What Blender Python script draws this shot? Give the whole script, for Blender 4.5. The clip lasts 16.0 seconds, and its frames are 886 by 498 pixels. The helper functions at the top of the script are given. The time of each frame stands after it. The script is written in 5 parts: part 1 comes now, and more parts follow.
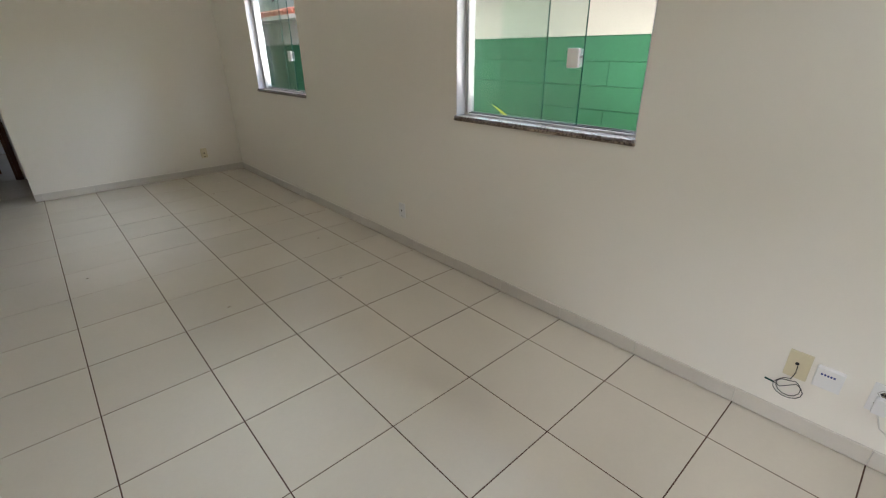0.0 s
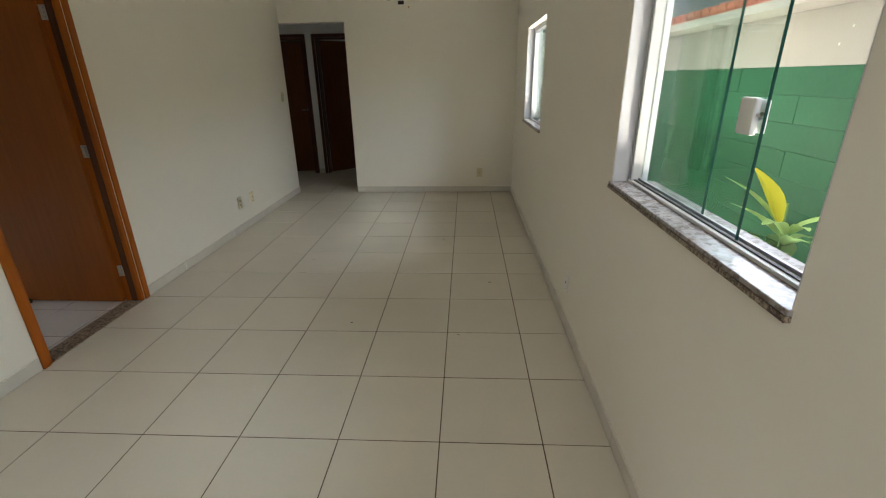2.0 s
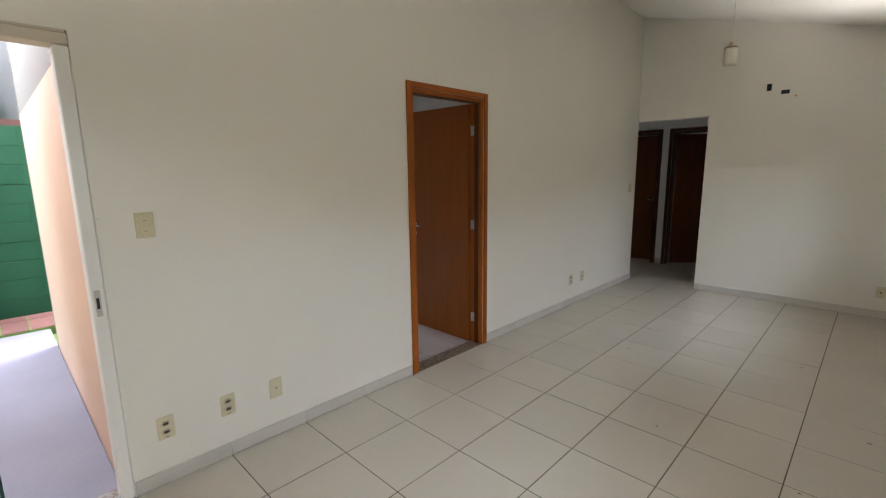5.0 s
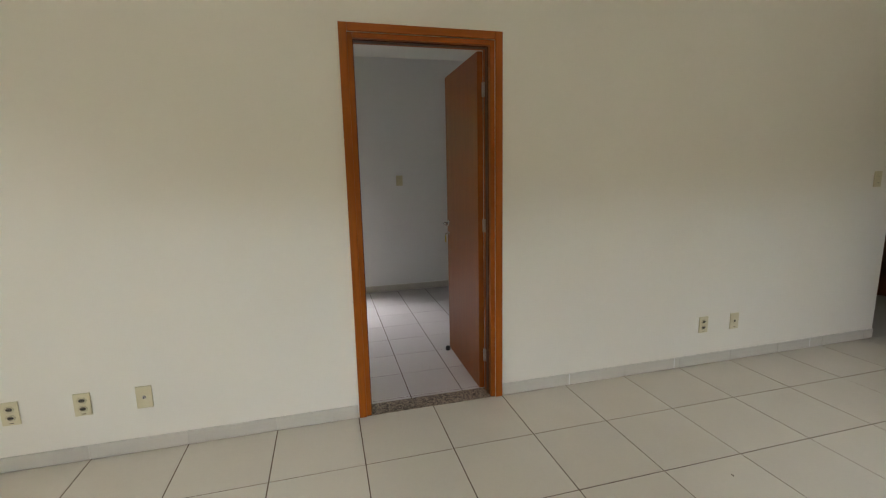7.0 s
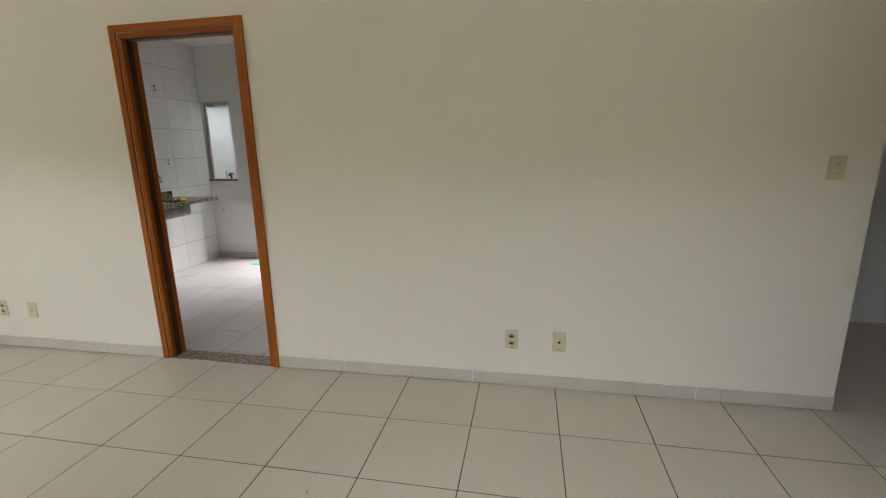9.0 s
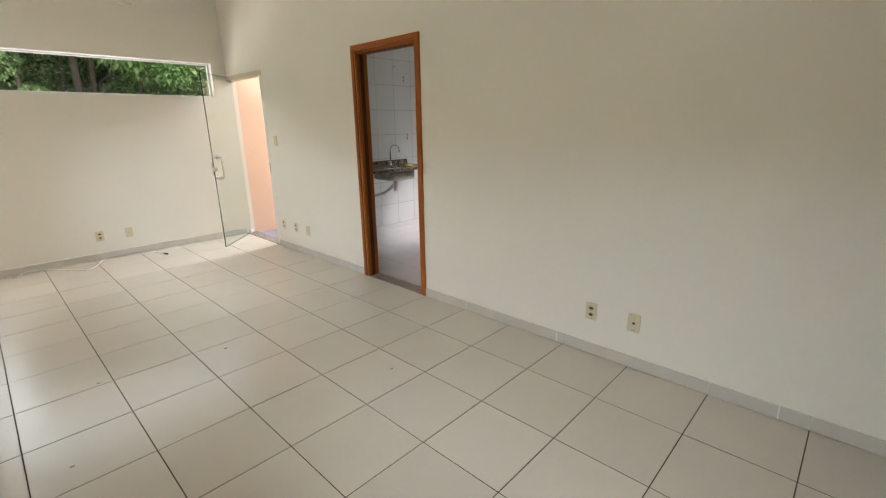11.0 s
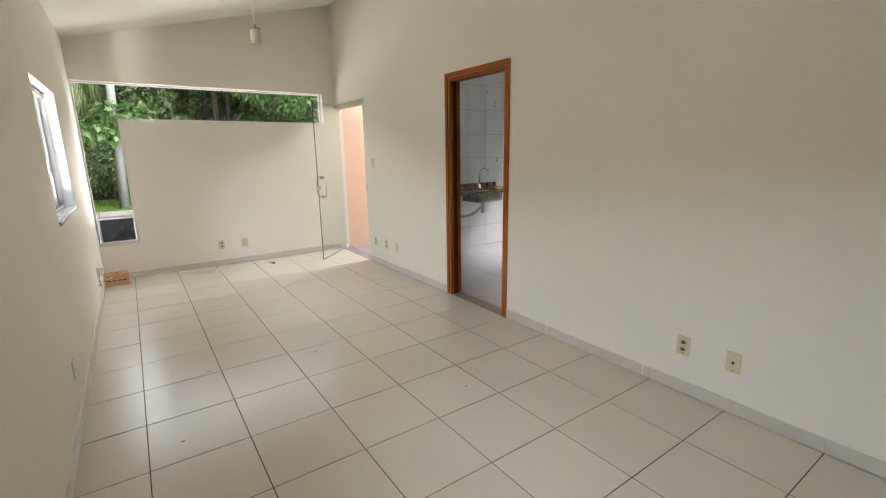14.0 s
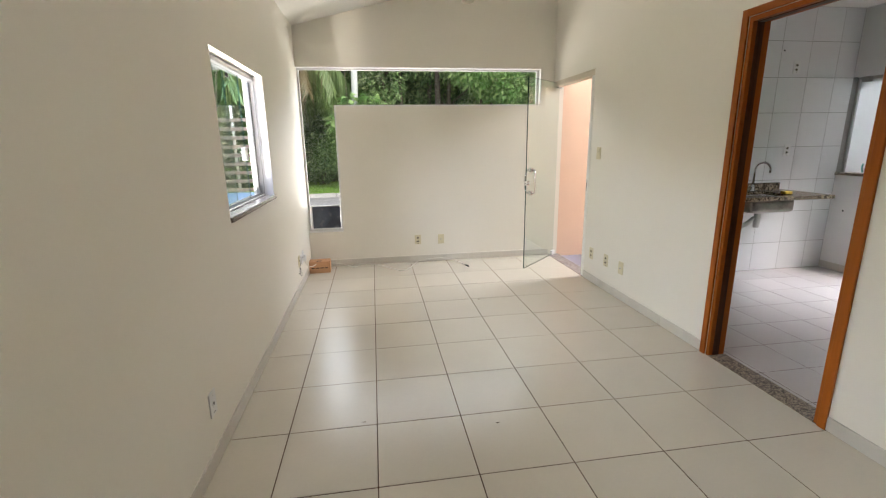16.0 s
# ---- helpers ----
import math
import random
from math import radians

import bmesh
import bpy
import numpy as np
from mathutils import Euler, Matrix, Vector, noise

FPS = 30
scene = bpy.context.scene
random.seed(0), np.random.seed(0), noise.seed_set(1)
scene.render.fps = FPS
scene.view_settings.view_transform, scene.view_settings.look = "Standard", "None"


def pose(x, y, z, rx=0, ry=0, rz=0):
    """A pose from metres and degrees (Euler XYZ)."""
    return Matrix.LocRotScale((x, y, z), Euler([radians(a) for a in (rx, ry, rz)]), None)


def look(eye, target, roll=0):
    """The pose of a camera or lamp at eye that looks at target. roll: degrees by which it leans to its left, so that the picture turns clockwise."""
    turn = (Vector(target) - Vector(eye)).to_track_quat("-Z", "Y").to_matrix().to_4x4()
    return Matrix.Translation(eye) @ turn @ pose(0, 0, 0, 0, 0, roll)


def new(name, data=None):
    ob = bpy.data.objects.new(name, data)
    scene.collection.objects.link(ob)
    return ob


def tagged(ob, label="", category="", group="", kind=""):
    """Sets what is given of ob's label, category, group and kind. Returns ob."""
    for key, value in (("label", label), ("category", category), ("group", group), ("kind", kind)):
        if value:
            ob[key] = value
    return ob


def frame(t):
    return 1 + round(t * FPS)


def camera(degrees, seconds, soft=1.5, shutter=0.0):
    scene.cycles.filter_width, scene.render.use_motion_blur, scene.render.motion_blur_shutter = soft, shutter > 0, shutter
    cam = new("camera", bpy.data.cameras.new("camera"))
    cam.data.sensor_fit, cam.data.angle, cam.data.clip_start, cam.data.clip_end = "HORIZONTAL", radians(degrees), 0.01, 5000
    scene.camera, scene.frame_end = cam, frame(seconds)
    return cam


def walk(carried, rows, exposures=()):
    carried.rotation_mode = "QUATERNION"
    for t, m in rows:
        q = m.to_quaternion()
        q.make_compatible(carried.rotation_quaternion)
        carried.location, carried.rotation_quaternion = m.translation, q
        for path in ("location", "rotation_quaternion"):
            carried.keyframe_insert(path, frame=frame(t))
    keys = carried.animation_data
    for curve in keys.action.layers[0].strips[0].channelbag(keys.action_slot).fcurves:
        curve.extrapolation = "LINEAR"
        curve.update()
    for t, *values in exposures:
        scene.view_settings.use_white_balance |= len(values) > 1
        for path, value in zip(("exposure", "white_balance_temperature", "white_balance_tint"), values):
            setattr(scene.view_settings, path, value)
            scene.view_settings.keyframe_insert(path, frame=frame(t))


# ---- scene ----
cam = camera(89.8, 16.0, soft=1.2)
PATH = [
    (0, (1.033, -2.082, 1.434), (2.249, -0.721, 0.615), -0.6),
    (0.5, (1.503, -2.064, 1.411), (2.532, -0.546, 0.615), -0.9),
    (1, (1.93, -2.039, 1.417), (2.659, -0.347, 0.639), -0.9),
    (1.5, (2.211, -1.984, 1.446), (2.524, -0.159, 0.691), -1.0),
    (2, (2.361, -1.963, 1.491), (2.26, -0.099, 0.772), -0.9),
    (2.5, (2.453, -1.97, 1.516), (1.997, -0.143, 0.843), -0.8),
    (3, (2.45, -2.026, 1.537), (1.757, -0.253, 0.924), -0.6),
    (3.5, (2.49, -2.07, 1.557), (1.607, -0.356, 1.022), -0.6),
    (4, (2.502, -2.092, 1.565), (1.461, -0.445, 1.116), -0.7),
    (4.5, (2.481, -2.118, 1.582), (1.282, -0.566, 1.192), -0.5),
    (5, (2.431, -2.122, 1.554), (1.052, -0.716, 1.205), -0.7),
    (5.2, (2.422, -2.069, 1.543), (0.972, -0.736, 1.196), -0.6),
    (7.3, (2.47, 0.3, 1.394), (0.532, 0.657, 1.051), -1.3),
    (7.5, (2.474, 0.571, 1.41), (0.523, 0.836, 1.057), -1.3),
    (8, (2.496, 1.246, 1.414), (0.533, 1.321, 1.037), -1.2),
    (8.2, (2.49, 1.512, 1.397), (0.527, 1.517, 1.013), -1.2),
    (10.3, (2.503, 3.518, 1.478), (0.902, 2.447, 0.941), -1.0),
    (10.5, (2.541, 3.559, 1.474), (1.003, 2.398, 0.939), -0.9),
    (11, (2.592, 3.589, 1.485), (1.2, 2.259, 0.943), -0.9),
    (11.5, (2.602, 3.623, 1.494), (1.319, 2.186, 0.956), -1.0),
    (12, (2.603, 3.665, 1.491), (1.389, 2.161, 0.976), -1.0),
    (12.5, (2.604, 3.672, 1.492), (1.427, 2.129, 1.009), -0.9),
    (13, (2.592, 3.659, 1.487), (1.441, 2.089, 1.027), -0.9),
    (13.5, (2.589, 3.654, 1.477), (1.458, 2.065, 1.033), -0.9),
    (14, (2.59, 3.655, 1.467), (1.478, 2.051, 1.033), -0.9),
    (14.5, (2.579, 3.591, 1.47), (1.537, 1.941, 1.033), -1.0),
    (15, (2.509, 3.298, 1.446), (1.653, 1.547, 0.998), -0.8),
    (15.5, (2.382, 2.977, 1.445), (1.817, 1.116, 0.979), -0.8),
    (16, (2.203, 2.558, 1.449), (1.911, 0.636, 0.982), -0.9),
]
EXPOSURES = [(0.0, -0.13, 6050, 16), (1.0, -0.22, 6200, 14), (1.5, -0.33, 6300, 13), (2.2, -0.3, 6450, 12), (3.5, -0.03, 6450, 13), (4.2, 0.09, 6350, 16), (5.0, -0.06, 6100, 19), (5.2, -0.2, 6350, 19), (7.3, 0.09, 6450, 14), (8.0, 0.09, 6450, 14), (10.5, 0.38, 6450, 15), (12.5, 0.27, 6400, 17), (14.5, 0.3, 6400, 17), (16.0, 0.31, 6350, 17)]
walk(cam, [(t, look(eye, target, roll)) for t, eye, target, roll in PATH], EXPOSURES)

# ---- world, sun and sky light ----
world = bpy.data.worlds.new("sky")
scene.world = world
world.use_nodes = True
wn = world.node_tree
sky = wn.nodes.new("ShaderNodeTexSky")
sky.sky_type = "NISHITA"
sky.sun_disc = False
sky.sun_elevation = radians(51)
sky.sun_rotation = radians(-24)
sky.air_density, sky.dust_density = 1.2, 1.5
wn.links.new(sky.outputs[0], wn.nodes["Background"].inputs[0])
wn.nodes["Background"].inputs[1].default_value = 0.055

sun = new("sun", bpy.data.lights.new("sun", "SUN"))
sun.data.energy, sun.data.angle, sun.data.color = 4.0, radians(20), (1.0, 0.96, 0.9)
sun.matrix_world = look((0, 0, 20), (3.6, -8.0, 10.0))


def sky_lamp(name, eye, target, sx, sy, watts, colour=(0.93, 0.97, 1.0)):
    """An area lamp outside an opening, for sky light or added low fill."""
    ob = new(name, bpy.data.lights.new(name, "AREA"))
    ob.data.shape, ob.data.size, ob.data.size_y, ob.data.energy, ob.data.color = "RECTANGLE", sx, sy, watts, colour
    ob.matrix_world = look(eye, target)
    return ob


sky_lamp("sky_light_side", (7.0, 1.7, 4.0), (0.0, 1.7, 1.9), 8.4, 2.8, 1280, (0.78, 0.89, 1.0))
sky_lamp("sky_light_front", (1.2, -9.4, 6.9), (1.2, 0.0, 1.0), 14.0, 5.4, 1750, (0.92, 0.965, 1.0))
sky_lamp("sky_light_entrance", (-2.9, -2.35, 3.6), (2.0, -1.8, 0.7), 1.6, 1.0, 235, (0.95, 0.975, 1.0))
sky_lamp("sky_light_kitchen_door", (-3.85, -0.6, 3.30), (-1.5, -0.4, 0.8), 2.6, 0.8, 460, (0.96, 0.98, 1.0))
# unseen fill lamps added below the openings to lift ceiling and upper walls
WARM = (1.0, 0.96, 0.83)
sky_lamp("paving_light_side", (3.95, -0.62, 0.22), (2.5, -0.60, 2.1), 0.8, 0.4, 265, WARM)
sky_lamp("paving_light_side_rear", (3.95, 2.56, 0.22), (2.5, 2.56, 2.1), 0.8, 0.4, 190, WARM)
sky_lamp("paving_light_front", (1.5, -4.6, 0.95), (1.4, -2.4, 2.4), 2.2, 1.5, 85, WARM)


# ---- materials ----
def mat(name, colour, rough=0.6, metal=0.0, spread=0.06, scale=3.0, fine=90.0, bump=0.05, spec=0.5, random_amount=0.0, coat=0.0, stain=None, stain_at=0.62):
    """A paint, stone or metal: base colour with a broad and a fine variation, fine relief."""
    m = bpy.data.materials.new(name)
    m.use_nodes = True
    n, l = m.node_tree.nodes, m.node_tree.links
    b = n["Principled BSDF"]
    b.inputs["Roughness"].default_value, b.inputs["Metallic"].default_value = rough, metal
    b.inputs["Specular IOR Level"].default_value = spec
    b.inputs["Coat Weight"].default_value = coat
    b.inputs["Coat Roughness"].default_value = 0.12
    tc = n.new("ShaderNodeTexCoord")
    big, small = n.new("ShaderNodeTexNoise"), n.new("ShaderNodeTexNoise")
    big.inputs["Scale"].default_value, big.inputs["Detail"].default_value = scale, 5
    small.inputs["Scale"].default_value, small.inputs["Detail"].default_value = fine, 3
    src = tc.outputs["Object"]
    if random_amount:
        oi = n.new("ShaderNodeObjectInfo")
        add = n.new("ShaderNodeVectorMath")
        add.operation = "MULTIPLY_ADD"
        add.inputs[1].default_value = (1, 1, 1)
        sc = n.new("ShaderNodeVectorMath")
        sc.operation = "SCALE"
        sc.inputs[0].default_value = (17, 31, 11)
        l.new(oi.outputs["Random"], sc.inputs["Scale"])
        l.new(tc.outputs["Object"], add.inputs[0])
        l.new(sc.outputs[0], add.inputs[2])
        src = add.outputs[0]
    for t in (big, small):
        l.new(src, t.inputs["Vector"])
    mix = n.new("ShaderNodeMath")
    mix.operation = "MULTIPLY_ADD"
    mix.inputs[1].default_value = 0.35
    l.new(small.outputs["Fac"], mix.inputs[0])
    l.new(big.outputs["Fac"], mix.inputs[2])
    ramp = n.new("ShaderNodeMapRange")
    ramp.inputs["From Min"].default_value, ramp.inputs["From Max"].default_value = 0.4, 0.95
    ramp.inputs["To Min"].default_value, ramp.inputs["To Max"].default_value = 1 - spread, 1 + spread
    l.new(mix.outputs[0], ramp.inputs["Value"])
    fac = ramp.outputs[0]
    if random_amount:
        rr = n.new("ShaderNodeMapRange")
        rr.inputs["To Min"].default_value, rr.inputs["To Max"].default_value = 1 - random_amount, 1 + random_amount
        l.new(oi.outputs["Random"], rr.inputs["Value"])
        mm = n.new("ShaderNodeMath")
        mm.operation = "MULTIPLY"
        l.new(fac, mm.inputs[0])
        l.new(rr.outputs[0], mm.inputs[1])
        fac = mm.outputs[0]
    vm = n.new("ShaderNodeVectorMath")
    vm.operation = "SCALE"
    vm.inputs[0].default_value = colour[:3]
    l.new(fac, vm.inputs["Scale"])
    col = vm.outputs[0]
    if stain:
        sn = n.new("ShaderNodeTexNoise")
        sn.inputs["Scale"].default_value, sn.inputs["Detail"].default_value = scale * 2.3, 8
        l.new(src, sn.inputs["Vector"])
        sr = n.new("ShaderNodeMapRange")
        sr.inputs["From Min"].default_value, sr.inputs["From Max"].default_value = stain_at, stain_at + 0.12
        l.new(sn.outputs["Fac"], sr.inputs["Value"])
        mx = n.new("ShaderNodeMix")
        mx.data_type = "RGBA"
        l.new(sr.outputs[0], mx.inputs["Factor"])
        l.new(col, mx.inputs["A"])
        mx.inputs["B"].default_value = (*stain, 1)
        col = mx.outputs["Result"]
    l.new(col, b.inputs["Base Color"])
    if bump:
        bp = n.new("ShaderNodeBump")
        bp.inputs["Strength"].default_value, bp.inputs["Distance"].default_value = bump, 0.01
        l.new(small.outputs["Fac"], bp.inputs["Height"])
        l.new(bp.outputs[0], b.inputs["Normal"])
    return m


def wood_mat(name, dark, light, axis=2, rough=0.4):
    """Varnished veneer with grain along one axis."""
    m = bpy.data.materials.new(name)
    m.use_nodes = True
    n, l = m.node_tree.nodes, m.node_tree.links
    b = n["Principled BSDF"]
    b.inputs["Roughness"].default_value, b.inputs["Specular IOR Level"].default_value = rough, 0.22
    tc, mp = n.new("ShaderNodeTexCoord"), n.new("ShaderNodeMapping")
    mp.inputs["Scale"].default_value = [1.6 if k == axis else 28 for k in range(3)]
    big, fine = n.new("ShaderNodeTexNoise"), n.new("ShaderNodeTexNoise")
    big.inputs["Scale"].default_value, big.inputs["Detail"].default_value, big.inputs["Distortion"].default_value = 1.0, 6, 0.6
    fine.inputs["Scale"].default_value, fine.inputs["Detail"].default_value = 6.0, 4
    l.new(tc.outputs["Object"], mp.inputs[0])
    l.new(mp.outputs[0], big.inputs["Vector"])
    l.new(mp.outputs[0], fine.inputs["Vector"])
    add = n.new("ShaderNodeMath")
    add.operation = "MULTIPLY_ADD"
    add.inputs[1].default_value = 0.4
    l.new(fine.outputs["Fac"], add.inputs[0])
    l.new(big.outputs["Fac"], add.inputs[2])
    ramp = n.new("ShaderNodeMapRange")
    ramp.inputs["From Min"].default_value, ramp.inputs["From Max"].default_value = 0.45, 0.95
    l.new(add.outputs[0], ramp.inputs["Value"])
    mx = n.new("ShaderNodeMix")
    mx.data_type = "RGBA"
    mx.inputs["A"].default_value, mx.inputs["B"].default_value = (*dark, 1), (*light, 1)
    l.new(ramp.outputs[0], mx.inputs["Factor"])
    l.new(mx.outputs["Result"], b.inputs["Base Color"])
    bp = n.new("ShaderNodeBump")
    bp.inputs["Strength"].default_value, bp.inputs["Distance"].default_value = 0.06, 0.004
    l.new(fine.outputs["Fac"], bp.inputs["Height"])
    l.new(bp.outputs[0], b.inputs["Normal"])
    return m


def granite_mat(name, a, b_, c, scale=70.0, rough=0.25):
    m = bpy.data.materials.new(name)
    m.use_nodes = True
    n, l = m.node_tree.nodes, m.node_tree.links
    b = n["Principled BSDF"]
    b.inputs["Roughness"].default_value = rough
    tc, v, ns = n.new("ShaderNodeTexCoord"), n.new("ShaderNodeTexVoronoi"), n.new("ShaderNodeTexNoise")
    v.inputs["Scale"].default_value = scale
    ns.inputs["Scale"].default_value, ns.inputs["Detail"].default_value = scale * 0.35, 6
    l.new(tc.outputs["Object"], v.inputs["Vector"])
    l.new(tc.outputs["Object"], ns.inputs["Vector"])
    sep = n.new("ShaderNodeSeparateColor")
    l.new(v.outputs["Color"], sep.inputs[0])
    add = n.new("ShaderNodeMath")
    add.operation = "MULTIPLY_ADD"
    add.inputs[1].default_value = 0.55
    l.new(sep.outputs[0], add.inputs[0])
    l.new(ns.outputs["Fac"], add.inputs[2])
    cr = n.new("ShaderNodeValToRGB")
    cr.color_ramp.elements[0].position, cr.color_ramp.elements[0].color = 0.5, (*a, 1)
    cr.color_ramp.elements[1].position, cr.color_ramp.elements[1].color = 0.95, (*c, 1)
    mid = cr.color_ramp.elements.new(0.72)
    mid.color = (*b_, 1)
    l.new(add.outputs[0], cr.inputs[0])
    l.new(cr.outputs[0], b.inputs["Base Color"])
    return m


def glass_mat(name, tint, rough=0.0):
    """Thin pane: clear with a tint, and mirror gloss that grows at grazing angles."""
    m = bpy.data.materials.new(name)
    m.use_nodes = True
    n, l = m.node_tree.nodes, m.node_tree.links
    n.remove(n["Principled BSDF"])
    tr, gl, lw, mx = n.new("ShaderNodeBsdfTransparent"), n.new("ShaderNodeBsdfGlossy"), n.new("ShaderNodeLayerWeight"), n.new("ShaderNodeMixShader")
    tr.inputs[0].default_value = (*tint, 1)
    gl.inputs["Roughness"].default_value = rough
    pw, ma = n.new("ShaderNodeMath"), n.new("ShaderNodeMath")
    pw.operation, ma.operation = "POWER", "MULTIPLY_ADD"
    pw.inputs[1].default_value, ma.inputs[1].default_value, ma.inputs[2].default_value = 4.0, 0.55, 0.035
    l.new(lw.outputs["Facing"], pw.inputs[0])
    l.new(pw.outputs[0], ma.inputs[0])
    l.new(ma.outputs[0], mx.inputs[0])
    l.new(tr.outputs[0], mx.inputs[1])
    l.new(gl.outputs[0], mx.inputs[2])
    l.new(mx.outputs[0], n["Material Output"].inputs[0])
    return m


def leaf_mat(name, dark, light):
    m = bpy.data.materials.new(name)
    m.use_nodes = True
    n, l = m.node_tree.nodes, m.node_tree.links
    b = n["Principled BSDF"]
    b.inputs["Roughness"].default_value = 0.5
    geo, mx = n.new("ShaderNodeNewGeometry"), n.new("ShaderNodeMix")
    mx.data_type = "RGBA"
    mx.inputs["A"].default_value, mx.inputs["B"].default_value = (*dark, 1), (*light, 1)
    sq = n.new("ShaderNodeMath")
    sq.operation = "POWER"
    sq.inputs[1].default_value = 2.0
    l.new(geo.outputs["Random Per Island"], sq.inputs[0])
    l.new(sq.outputs[0], mx.inputs["Factor"])
    l.new(mx.outputs["Result"], b.inputs["Base Color"])
    tl, sh = n.new("ShaderNodeBsdfTranslucent"), n.new("ShaderNodeMixShader")
    sh.inputs[0].default_value = 0.3
    l.new(mx.outputs["Result"], tl.inputs[0])
    l.new(b.outputs[0], sh.inputs[1])
    l.new(tl.outputs[0], sh.inputs[2])
    l.new(sh.outputs[0], n["Material Output"].inputs[0])
    return m


